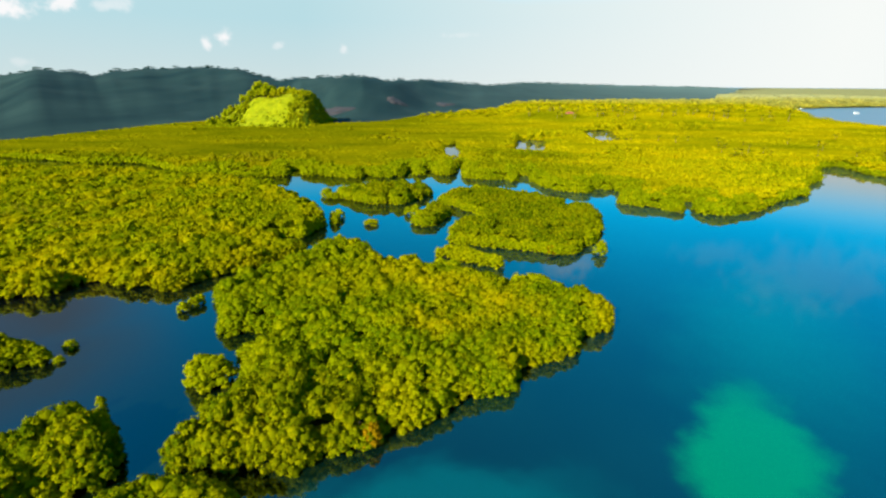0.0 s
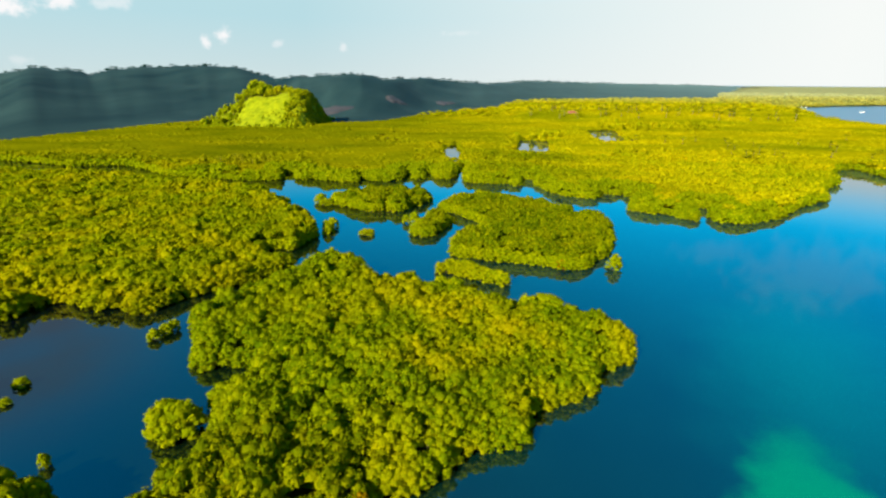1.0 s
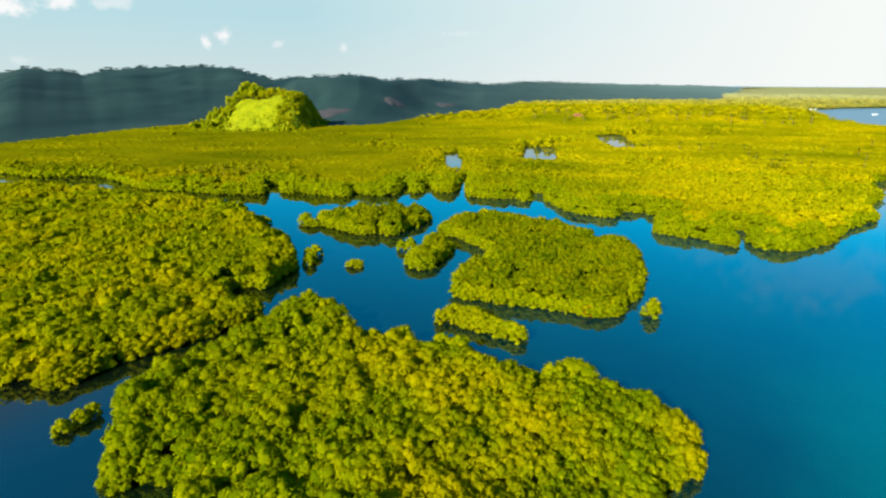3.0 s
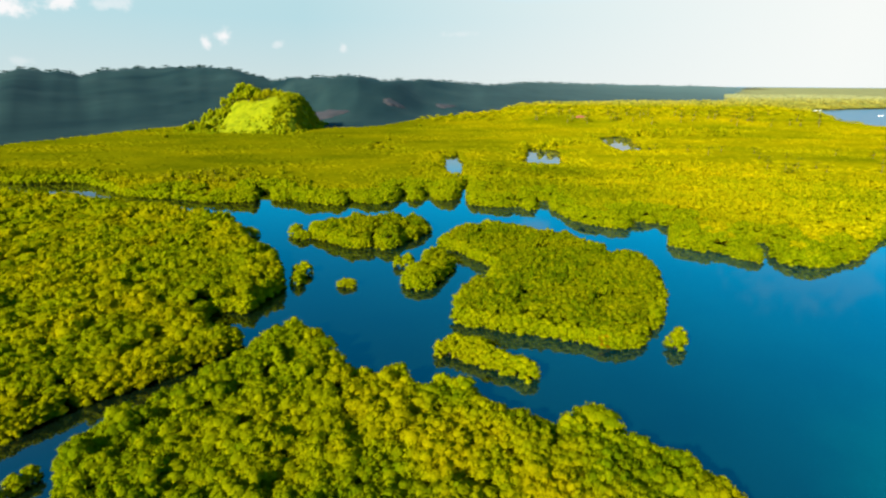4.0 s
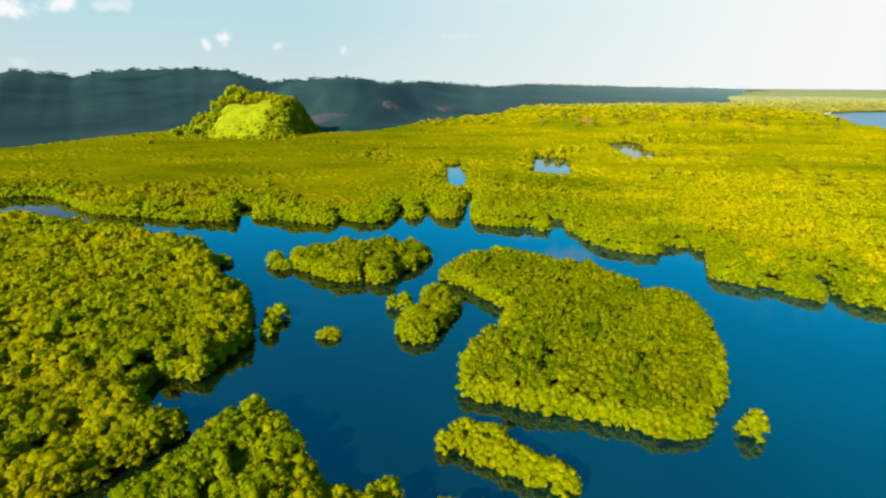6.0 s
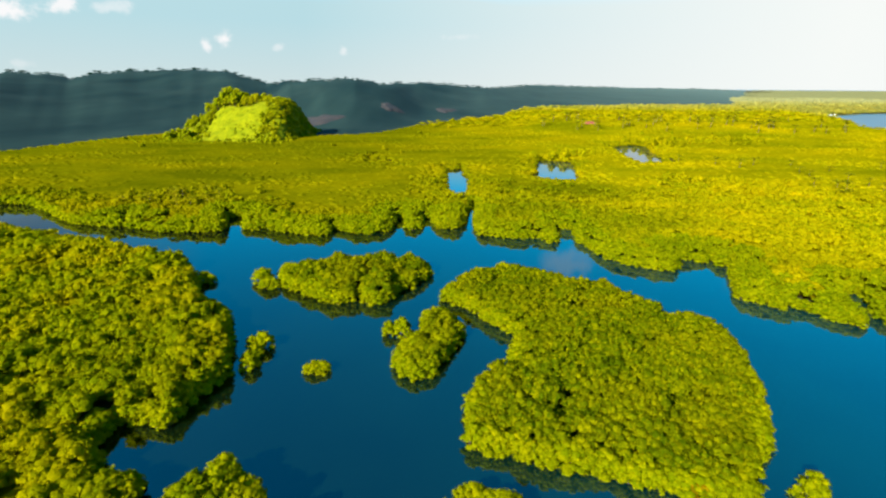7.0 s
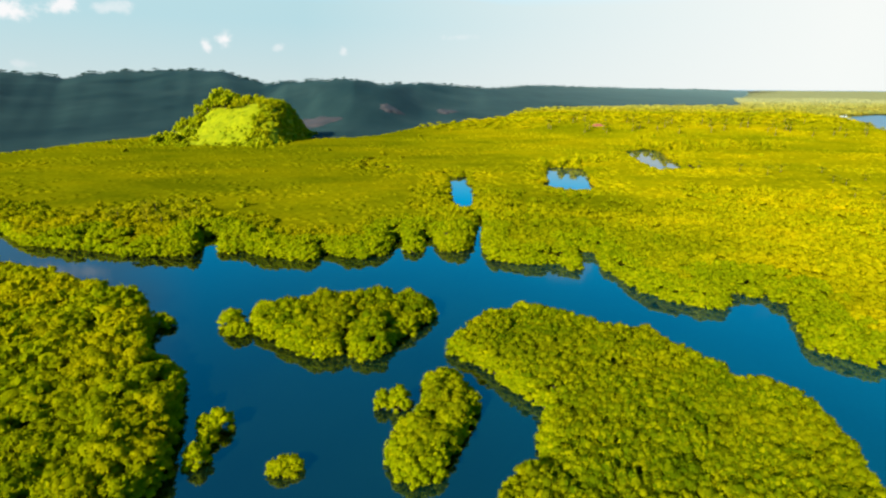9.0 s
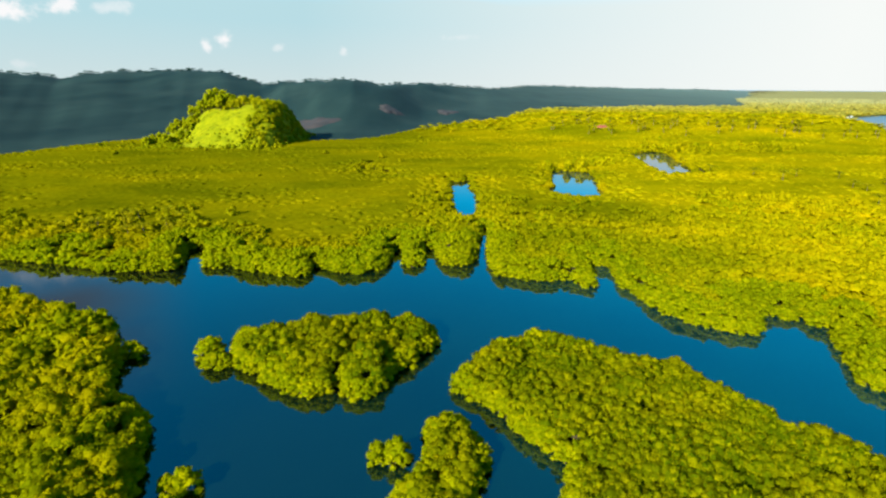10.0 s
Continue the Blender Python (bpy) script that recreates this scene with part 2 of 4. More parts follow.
leaf_palm = foliage("palm_leaves", (0.12, 0.14, 0.003), (0.2, 0.2, 0.004), (0.3, 0.26, 0.005), (0.32, 0.24, 0.004), grain=3.0)


def plain(name, a, b, scale, rough=0.85, bump=0.3, dist=0.05, depth=1.0):
    """A matt surface of two colours in patches; depth stretches them from south to north."""
    m, n, l, p = material(name)
    lay = n.new("ShaderNodeMapping")
    lay.inputs["Scale"].default_value = (1.0, 1.0 / depth, 1.0)
    l.new(n.new("ShaderNodeNewGeometry").outputs["Position"], lay.inputs[0])
    nz = noise_node(n, l, scale, 6.0, 0.6, lay.outputs[0])
    r = ramp(n, [(0.3, a), (0.7, b)])
    l.new(nz.outputs[0], r.inputs[0])
    l.new(r.outputs[0], p.inputs["Base Color"])
    p.inputs["Roughness"].default_value = rough
    p.inputs["Specular IOR Level"].default_value = 0.05
    bp = n.new("ShaderNodeBump")
    bp.inputs["Strength"].default_value, bp.inputs["Distance"].default_value = bump, dist
    l.new(nz.outputs[0], bp.inputs["Height"])
    l.new(bp.outputs[0], p.inputs["Normal"])
    return m


mud = plain("mud", (0.035, 0.032, 0.018), (0.07, 0.06, 0.03), 0.4)
bark = plain("bark", (0.05, 0.035, 0.022), (0.12, 0.09, 0.06), 6.0)
# cloud shade and bluish haze are painted into this base colour
hill_soil = plain("hill_undergrowth_hazed", (0.0035, 0.0130, 0.0160), (0.0125, 0.0285, 0.0290), 0.014, bump=0.1, dist=2.0, depth=7.0)


def haze_east(m):
    """Distance haze put into the woods' colour: paler patches, more and more of them towards the east."""
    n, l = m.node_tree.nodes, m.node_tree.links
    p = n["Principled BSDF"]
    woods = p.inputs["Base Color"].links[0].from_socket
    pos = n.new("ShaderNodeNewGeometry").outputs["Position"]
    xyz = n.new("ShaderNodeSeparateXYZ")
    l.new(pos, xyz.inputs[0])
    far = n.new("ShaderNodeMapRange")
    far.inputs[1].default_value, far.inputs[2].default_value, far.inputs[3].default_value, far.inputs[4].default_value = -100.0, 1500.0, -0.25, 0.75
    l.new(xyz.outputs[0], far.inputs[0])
    haze_patches = noise_node(n, l, 0.006, 4.0, 0.6, pos)
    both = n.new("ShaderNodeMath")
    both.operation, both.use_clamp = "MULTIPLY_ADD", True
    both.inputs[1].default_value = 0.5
    l.new(haze_patches.outputs[0], both.inputs[0])
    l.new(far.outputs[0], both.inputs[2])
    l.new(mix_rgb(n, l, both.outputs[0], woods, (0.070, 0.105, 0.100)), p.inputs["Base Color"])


haze_east(hill_soil)
grass = plain("grass", (0.085, 0.108, 0.0006), (0.165, 0.172, 0.0008), 0.16, bump=0.9, dist=1.2)
bare_earth = plain("bare_earth", (0.022, 0.026, 0.032), (0.046, 0.038, 0.042), 0.08)
roof_red = plain("red_roof", (0.15, 0.045, 0.03), (0.22, 0.075, 0.045), 0.8)
wall_white = plain("pale_wall", (0.5, 0.46, 0.42), (0.65, 0.6, 0.55), 0.8)


def water_material():
    """Still sea: clear sky on a smooth skin, over a body whose blue turns to turquoise above sandy shoals."""
    m, n, l, p = material("water")
    geo = n.new("ShaderNodeNewGeometry")
    pos = geo.outputs["Position"]
    xyz = n.new("ShaderNodeSeparateXYZ")
    l.new(pos, xyz.inputs[0])
    side = n.new("ShaderNodeMapRange")
    side.inputs[1].default_value, side.inputs[2].default_value = -90.0, 70.0
    l.new(xyz.outputs[0], side.inputs[0])
    depth = ramp(n, [(0.0, (0.0006, 0.0012, 0.002)), (0.3, (0.0012, 0.0040, 0.0016)), (0.58, (0.0008, 0.0075, 0.0060)), (0.9, (0.0004, 0.0150, 0.0200))])
    l.new(side.outputs[0], depth.inputs[0])
    base = depth.outputs[0]
    drift = noise_node(n, l, 0.022, 4.0, 0.55, pos)
    drift_r = ramp(n, [(0.35, (0.7, 0.72, 0.8)), (0.65, (1.25, 1.25, 1.15))])
    l.new(drift.outputs[0], drift_r.inputs[0])
    base = mix_rgb(n, l, 1.0, base, drift_r.outputs[0], "MULTIPLY")

    def shoal(colour, centre, size, turn, edge, under):
        mp = n.new("ShaderNodeMapping")
        mp.vector_type = "TEXTURE"
        mp.inputs["Location"].default_value = (*centre, 0)
        mp.inputs["Rotation"].default_value = (0, 0, radians(turn))
        mp.inputs["Scale"].default_value = (*size, 1)
        warp = noise_node(n, l, 0.09, 4.0, 0.6, pos)
        off = n.new("ShaderNodeVectorMath")
        off.operation = "MULTIPLY_ADD"
        off.inputs[1].default_value, off.inputs[2].default_value = (14, 14, 0), (-7, -7, 0)
        l.new(warp.outputs["Color"], off.inputs[0])
        ad = n.new("ShaderNodeVectorMath")
        l.new(pos, ad.inputs[0])
        l.new(off.outputs[0], ad.inputs[1])
        l.new(ad.outputs[0], mp.inputs[0])
        ln = n.new("ShaderNodeVectorMath")
        ln.operation = "LENGTH"
        l.new(mp.outputs[0], ln.inputs[0])
        f = n.new("ShaderNodeMapRange")
        f.interpolation_type = "SMOOTHSTEP"
        f.inputs[1].default_value, f.inputs[2].default_value = 1.0, edge
        l.new(ln.outputs["Value"], f.inputs[0])
        return mix_rgb(n, l, f.outputs[0], under, colour)

    base = shoal((0.0003, 0.050, 0.046), (66.0, 86.0), (26.0, 62.0), -30, 0.0, base)
    base = shoal((0.0002, 0.110, 0.034), (41.6, 51.5), (10.5, 24.0), -31, 0.42, base)
    base = shoal((0.0005, 0.04, 0.04), (0.0, 44.0), (26.0, 9.0), 5, 0.3, base)
    l.new(base, p.inputs["Base Color"])
    p.inputs["Roughness"].default_value = 0.03
    p.inputs["IOR"].default_value = 2.3
    p.inputs["Specular Tint"].default_value = (0.80, 0.95, 1.0, 1.0)
    ripple = noise_node(n, l, 0.9, 3.0, 0.6, pos)
    broad = noise_node(n, l, 0.05, 2.0, 0.5, pos)
    calm = n.new("ShaderNodeMath")
    calm.operation = "MULTIPLY"
    l.new(ripple.outputs[0], calm.inputs[0])
    l.new(broad.outputs[0], calm.inputs[1])
    b = n.new("ShaderNodeBump")
    b.inputs["Strength"].default_value, b.inputs["Distance"].default_value = 0.2, 0.12
    l.new(calm.outputs[0], b.inputs["Height"])
    # choppier out on the open sea
    sea = n.new("ShaderNodeMapRange")
    sea.inputs[1].default_value, sea.inputs[2].default_value = 330.0, 520.0
    sea.inputs[3].default_value, sea.inputs[4].default_value = 0.07, 1.0
    l.new(xyz.outputs[0], sea.inputs[0])
    l.new(sea.outputs[0], b.inputs["Strength"])
    chop = n.new("ShaderNodeMapRange")
    chop.inputs[1].default_value, chop.inputs[2].default_value = 330.0, 520.0
    chop.inputs[3].default_value, chop.inputs[4].default_value = 0.03, 0.28
    l.new(xyz.outputs[0], chop.inputs[0])
    l.new(chop.outputs[0], p.inputs["Roughness"])
    l.new(b.outputs[0], p.inputs["Normal"])
    return m


water_mat = water_material()


# ---- plan: shores of the islands and of the mainland ----
ISLAND_NEAR = [(34.2, 89.0), (32.5, 85.9), (26.6, 84.2), (23.9, 77.7), (13.9, 73.5), (10.9, 65.7), (3.9, 64.1), (0.8, 61.9),
               (-3.4, 57.6), (-8.6, 56.3), (-9.1, 52.7), (-16.1, 52.0), (-18.3, 48.7), (-25.3, 49.0), (-35.1, 48.9), (-36.8, 50.5),
               (-34.5, 54.5), (-32.5, 60.6), (-32.6, 65.2), (-34.6, 72.0), (-36.6, 75.4), (-34.0, 77.6), (-31.8, 81.0), (-33.4, 85.0), (-40.0, 85.4), (-42.4, 83.6), (-44.2, 84.4), (-46.2, 88.4), (-46.8, 92.2), (-50.2, 97.3),
               (-53.0, 102.0), (-50.0, 107.0), (-46.5, 111.0), (-43.0, 118.3), (-37.6, 126.3), (-36.9, 131.8), (-30.5, 137.7),
               (-24.9, 133.5), (-18.3, 124.6), (-14.6, 120.1), (-8.5, 121.3), (-4.5, 116.2), (0.5, 118.0), (4.5, 114.0), (12.0, 109.8),
               (18.2, 106.6), (29.0, 104.2), (33.0, 99.7), (36.1, 93.7)]
ISLAND_EAST = [(1.9, 144.2), (10.2, 140.3), (20.1, 138.0), (29.2, 134.9), (33.6, 133.4), (37.4, 133.2), (40.4, 137.2), (48.2, 146.4),
               (55.4, 164.3), (57.8, 174.5), (53.2, 181.8), (46.9, 187.4), (42.8, 197.3), (40.1, 202.1), (28.2, 204.5), (17.4, 212.5),
               (4.8, 206.6), (-2.2, 196.4), (-0.3, 194.2), (5.6, 188.5), (8.6, 183.3), (13.5, 178.1), (10.7, 165.0), (4.8, 160.5),
               (2.4, 152.0)]
ISLAND_WEST = [(-115.0, 95.5), (-101.0, 100.0), (-90.0, 103.4), (-92.0, 109.0), (-86.5, 111.0), (-81.1, 110.3), (-76.5, 106.5), (-71.1, 108.4),
               (-66.7, 105.0), (-62.5, 108.0), (-60.8, 113.7), (-51.4, 119.6), (-44.0, 128.1), (-42.0, 131.7), (-39.4, 133.5), (-41.2, 137.2),
               (-46.0, 135.0), (-52.5, 143.0), (-53.8, 148.7), (-43.4, 147.3), (-44.0, 155.6), (-40.5, 161.6), (-42.8, 166.6), (-45.6, 174.0), (-48.4, 182.0),
               (-53.4, 188.6), (-61.0, 193.0), (-64.4, 199.0), (-67.2, 206.0), (-77.0, 217.4), (-97.0, 224.0), (-104.0, 229.0), (-120.0, 233.0), (-137.0, 241.5),
               (-154.0, 246.0), (-188.0, 251.0), (-211.0, 257.0), (-300.0, 280.0), (-420.0, 305.0), (-420.0, 120.0), (-210.0, 70.0), (-140.0, 86.0)]
ISLET_FINGER = [(-11.1, 166.5), (-9.8, 161.9), (-6.6, 160.3), (-3.0, 163.2), (-0.4, 170.0), (2.6, 178.5), (0.2, 184.5), (-4.3, 187.0),
                (-6.6, 184.8), (-6.5, 178.0), (-10.4, 169.4)]
ISLET_NORTH = [(-44.4, 204.8), (-42.7, 202.4), (-39.0, 200.0), (-35.1, 197.8), (-31.8, 195.2), (-27.8, 193.3), (-24.8, 193.2), (-23.6, 195.2),
               (-22.8, 197.8), (-21.8, 196.4), (-21.2, 193.4), (-17.9, 192.4), (-15.8, 193.2), (-14.5, 196.6), (-13.4, 200.0), (-11.4, 202.6),
               (-7.4, 207.4), (-4.6, 212.6), (-5.4, 216.4), (-9.0, 218.6), (-22.1, 219.2), (-32.0, 218.6), (-38.0, 214.8), (-44.6, 214.0), (-46.6, 211.0)]
ISLET_LONG = [(-3.1, 132.0), (-1.6, 130.3), (6.1, 127.7), (6.7, 125.9), (15.1, 122.3), (16.7, 123.0), (14.9, 125.5), (10.2, 129.0),
              (5.6, 134.0), (0.2, 134.8)]
ISLET_CORNER = [(-72.0, 44.0), (-57.0, 50.0), (-56.0, 54.1), (-52.0, 56.1), (-47.7, 56.1), (-42.7, 51.0), (-41.4, 47.1), (-44.2, 45.0),
                (-47.5, 43.0), (-50.0, 38.0), (-72.0, 36.0)]
ISLET_FRONT = [(-39.5, 42.0), (-35.5, 45.0), (-29.6, 45.2), (-24.0, 42.8), (-22.0, 40.0), (-24.0, 35.0), (-40.0, 35.0)]
ISLET_SIDE = [(-98.0, 80.5), (-81.5, 79.3), (-74.6, 77.0), (-69.7, 75.2), (-72.6, 73.8), (-75.9, 70.7), (-86.0, 68.5), (-98.0, 70.0)]
COAST_WEST = [(-900.0, 380.0), (-420.0, 330.0), (-300.0, 316.0), (-238.0, 299.0), (-211.0, 288.5), (-190.0, 291.5), (-180.0, 290.5), (-163.5, 279.0),
              (-148.0, 267.5), (-139.5, 261.8), (-129.0, 259.5), (-119.6, 258.2), (-124.0, 268.0), (-117.0, 257.2), (-111.0, 256.0), (-105.5, 253.8),
              (-99.0, 252.3), (-91.0, 252.3), (-84.9, 253.0), (-80.2, 253.6), (-82.0, 259.7), (-87.0, 273.0), (-81.0, 274.0), (-74.4, 256.6), (-70.4, 254.8),
              (-67.2, 258.6), (-63.5, 254.8), (-58.5, 252.5), (-51.5, 250.9), (-44.6, 249.2), (-42.2, 251.0), (-42.0, 257.0), (-38.2, 255.0),
              (-34.0, 252.2), (-27.5, 252.3), (-22.4, 254.4), (-20.2, 260.0), (-20.0, 273.0), (-17.0, 273.0), (-15.6, 259.2), (-12.2, 256.6), (-9.8, 258.8),
              (-9.6, 274.0), (-6.4, 272.0), (-4.9, 260.8), (-1.3, 258.6), (3.6, 258.7), (6.5, 263.4), (7.6, 281.0), (9.4, 288.0), (10.4, 300.0)]
COAST_EAST = [(13.2, 298.0), (12.0, 286.0), (10.4, 273.0), (10.2, 259.0), (11.4, 251.2), (14.6, 250.0), (17.5, 248.0), (23.7, 247.2), (31.2, 248.0),
              (32.2, 245.6), (36.4, 241.8), (37.8, 246.5), (38.8, 261.0), (45.6, 259.0), (44.2, 246.0), (42.8, 241.6), (46.6, 239.4), (46.8, 237.0), (47.6, 229.4),
              (48.9, 225.4), (52.2, 222.4), (55.1, 219.2), (58.2, 218.8), (61.5, 216.5), (65.7, 217.6), (68.0, 219.6), (69.8, 228.0), (74.0, 226.0),
              (78.0, 223.0), (80.0, 229.0), (80.6, 221.0), (84.0, 220.4), (80.6, 216.0), (77.6, 208.8), (74.0, 202.0), (73.4, 196.5), (79.0, 192.6),
              (84.8, 190.4), (87.6, 185.4), (92.2, 182.6), (94.8, 186.0), (100.0, 202.0), (106.0, 201.0), (98.6, 187.0), (98.6, 182.2), (103.0, 179.0),
              (110.0, 179.4), (117.0, 183.4), (126.4, 187.4), (136.6, 197.4), (155.5, 212.0), (163.8, 215.2), (172.0, 231.0), (186.1, 243.4),
              (195.4, 250.4), (213.0, 279.0), (225.3, 290.6), (237.2, 296.0), (237.6, 283.0), (234.0, 268.0), (240.0, 255.0), (300.0, 235.0),
              (430.0, 270.0), (505.0, 565.0), (512.0, 705.0), (570.0, 785.0), (655.0, 965.0)]
COAST_FAR = [(795.0, 1040.0), (937.0, 1081.0), (1500.0, 1350.0), (4750.0, 2100.0), (4750.0, 4800.0), (0.0, 4800.0), (-2600.0, 4000.0), (-3600.0, 1500.0)]
MAINLAND = COAST_WEST + COAST_EAST + COAST_FAR
POOLS = [[(-0.7, 388.0), (10.8, 393.0), (13.0, 345.0), (8.6, 306.0), (0.8, 308.0), (-0.6, 347.0)],
         [(62.0, 424.0), (84.0, 424.0), (85.0, 410.0), (74.0, 352.0), (60.0, 348.0), (48.0, 358.0), (52.0, 374.0)],
         [(138.0, 506.0), (163.0, 519.0), (170.0, 508.0), (151.0, 418.0), (129.0, 412.0), (130.0, 440.0)],
         # narrow gap added for the dark line of shade below a tree row
         [(117.0, 344.0), (145.0, 331.5), (175.0, 323.0), (176.0, 325.5), (146.0, 334.5), (118.0, 346.5)],
         # narrow tidal creek
         [(-58.0, 440.0), (-53.0, 419.0), (-34.0, 401.0), (-31.5, 403.0), (-50.0, 420.0), (-54.0, 441.0)]]


def ragged(poly, step=6.0, swing=1.6):
    """The same outline with smaller bays and points in it."""
    out = []
    for (ax, ay), (bx, by) in zip(poly, poly[1:] + poly[:1]):
        n = max(1, int(math.hypot(bx - ax, by - ay) / step))
        for i in range(n):
            x, y = ax + (bx - ax) * i / n, ay + (by - ay) * i / n
            out.append((x + swing * math.sin(x * 0.37 + y * 0.53), y + 1.8 * swing * math.sin(x * 0.61 - y * 0.29 + 1.0)))
    return out


POOLS = [ragged(q) for q in POOLS[:3]] + POOLS[3:]


def edges_of(poly):
    a = np.array(poly, float)
    return a, np.roll(a, -1, axis=0)


def inside(poly, pts):
    a, b = edges_of(poly)
    x, y = pts[:, 0:1], pts[:, 1:2]
    cross = (a[None, :, 1] > y) != (b[None, :, 1] > y)
    dy = np.where(np.abs(b[:, 1] - a[:, 1]) < 1e-9, 1e-9, b[:, 1] - a[:, 1])
    xs = a[None, :, 0] + (y - a[None, :, 1]) * ((b[:, 0] - a[:, 0]) / dy)[None, :]
    return (np.sum(cross & (x < xs), axis=1) % 2) == 1


def shore_distance(poly, pts):
    """Metres from the shore, positive on land."""
    a, b = edges_of(poly)
    best = np.full(len(pts), 1e9)
    for p, q in zip(a, b):
        d = q - p
        t = np.clip(((pts - p) @ d) / max(d @ d, 1e-9), 0, 1)
        best = np.minimum(best, np.hypot(*(pts - p - t[:, None] * d).T))
    return np.where(inside(poly, pts), best, -best)


def mainland_distance(pts):
    d = shore_distance(MAINLAND, pts)
    for pool in POOLS:
        d = np.minimum(d, -shore_distance(pool, pts))
    return d


ISLANDS = [ISLAND_NEAR, ISLAND_EAST, ISLAND_WEST, ISLET_FINGER, ISLET_NORTH, ISLET_LONG, ISLET_CORNER, ISLET_FRONT, ISLET_SIDE]

# ---- hills: ridge line by bearing (degrees): foot radius, ridge radius, ridge height ----
BEARING = [-75, -50, -41, -38, -35.4, -33.9, -32.4, -30, -25, -21.6, -17.7, -15.4, -12, -8.9, -6.4, -1.5, 5.3, 9.6, 13, 19, 26, 28, 30]
FOOT = [440, 455, 475, 490, 512, 522, 540, 562, 605, 630, 640, 610, 560, 568, 580, 690, 830, 950, 980, 1080, 1200, 1220, 1240]
RIDGE = [1600, 1700, 1700, 1700, 1700, 1700, 1700, 1700, 1750, 1700, 1450, 1250, 1180, 1120, 1180, 1600, 2100, 2500, 2800, 3400, 3700, 3800, 3900]
TOP = [62, 66, 46, 67, 63, 52, 64, 72, 79, 75, 44, 50, 53, 56, 46, 48, 28, 40, 34, 24, 17, 10, 0]


def smooth(t):
    t = np.clip(t, 0, 1)
    return t * t * (3 - 2 * t)


def wave(x, y, scale, seed=0.0):
    return (np.sin(x / scale + 1.7 * np.sin(y / scale * 0.83 + seed)) + np.sin(y / scale * 1.21 + 1.3 * np.sin(x / scale * 0.71 + 2 * seed) + seed)) * 0.5


def lattice(x, y):
    """Smooth random heights from 0 to 1 on a grid of one unit."""
    ix, iy = np.floor(x), np.floor(y)
    fx, fy = smooth(x - ix), smooth(y - iy)
    h = lambda a, c: np.mod(np.sin(a * 127.1 + c * 311.7) * 43758.5453, 1.0)
    return (h(ix, iy) * (1 - fx) + h(ix + 1, iy) * fx) * (1 - fy) + (h(ix, iy + 1) * (1 - fx) + h(ix + 1, iy + 1) * fx) * fy


def hill_height(pts):
    r = np.hypot(pts[:, 0], pts[:, 1])
    b = np.degrees(np.arctan2(pts[:, 0], pts[:, 1]))
    foot, ridge, top = np.interp(b, BEARING, FOOT), np.interp(b, BEARING, RIDGE), np.interp(b, BEARING, TOP)
    t = (r - foot) / (ridge - foot)
    rise = smooth(t) ** 1.1 * top
    # spurs and valleys that run down from the ridge
    spur = lattice(b / 5.5 + 40, t * 0.9) * 22.0 + lattice(b / 2.6 + 90, t * 0.9 + 7) * 10.0 + lattice(b / 1.1 + 200, t * 1.1 + 3) * 4.0 - 18.0
    z = rise + spur * smooth(t * 2.4) * smooth((1.0 - t) * 2.4) * np.clip(top / 60, 0, 1)
    top = top + (1.8 * np.sin(b * 2.3) + 1.1 * np.sin(b * 5.1 + 1)) * np.clip(top / 60, 0, 1)
    z = z + np.where(t > 0.8, (top - np.interp(b, BEARING, TOP)) * smooth((t - 0.8) * 5), 0)
    z = np.where(t > 1, top * (1 - 0.6 * smooth((t - 1) / 0.8)), z)
    z = np.where((np.abs(b) > 75) & (b < 0), 0, z)
    return np.where(t > 0, z, 0.0), t


# ---- mesh helpers ----
def mesh_from(name, verts, tris, mat, smooth_shade=True):
    me = bpy.data.meshes.new(name)
    verts, tris = np.asarray(verts, np.float32), np.asarray(tris, np.int32)
    me.vertices.add(len(verts))
    me.vertices.foreach_set("co", verts.ravel())
    k = tris.shape[1]
    me.loops.add(tris.size)
    me.loops.foreach_set("vertex_index", tris.ravel())
    me.polygons.add(len(tris))
    me.polygons.foreach_set("loop_start", np.arange(0, tris.size, k, dtype=np.int32))
    me.polygons.foreach_set("loop_total", np.full(len(tris), k, np.int32))
    me.polygons.foreach_set("use_smooth", np.full(len(tris), smooth_shade, bool))
    me.update(calc_edges=True)
    me.materials.append(mat)
    return me


def grid_sheet(xs, ys, height, keep=None):
    """A sheet over the lines xs and ys; height gives z, keep says which points of it stay."""
    gx, gy = np.meshgrid(xs, ys)
    pts = np.stack([gx.ravel(), gy.ravel()], 1)
    z = height(pts)
    idx = np.arange(len(pts)).reshape(gx.shape)
    quads = np.stack([idx[:-1, :-1], idx[:-1, 1:], idx[1:, 1:], idx[1:, :-1]], -1).reshape(-1, 4)
    if keep is not None:
        ok = keep(pts)
        quads = quads[ok[quads].all(1)]
        used = np.unique(quads)
        lut = np.zeros(len(pts), int)
        lut[used] = np.arange(len(used))
        return np.column_stack([pts[used], z[used]]), lut[quads]
    return np.column_stack([pts, z]), quads


rng = np.random.default_rng(7)


def ico(sub):
    bm = bmesh.new()
    bmesh.ops.create_icosphere(bm, subdivisions=sub, radius=1.0)
    v = np.array([x.co[:] for x in bm.verts])
    f = np.array([[q.index for q in face.verts] for face in bm.faces])
    bm.free()
    return v, f


ICO1 = ico(1)


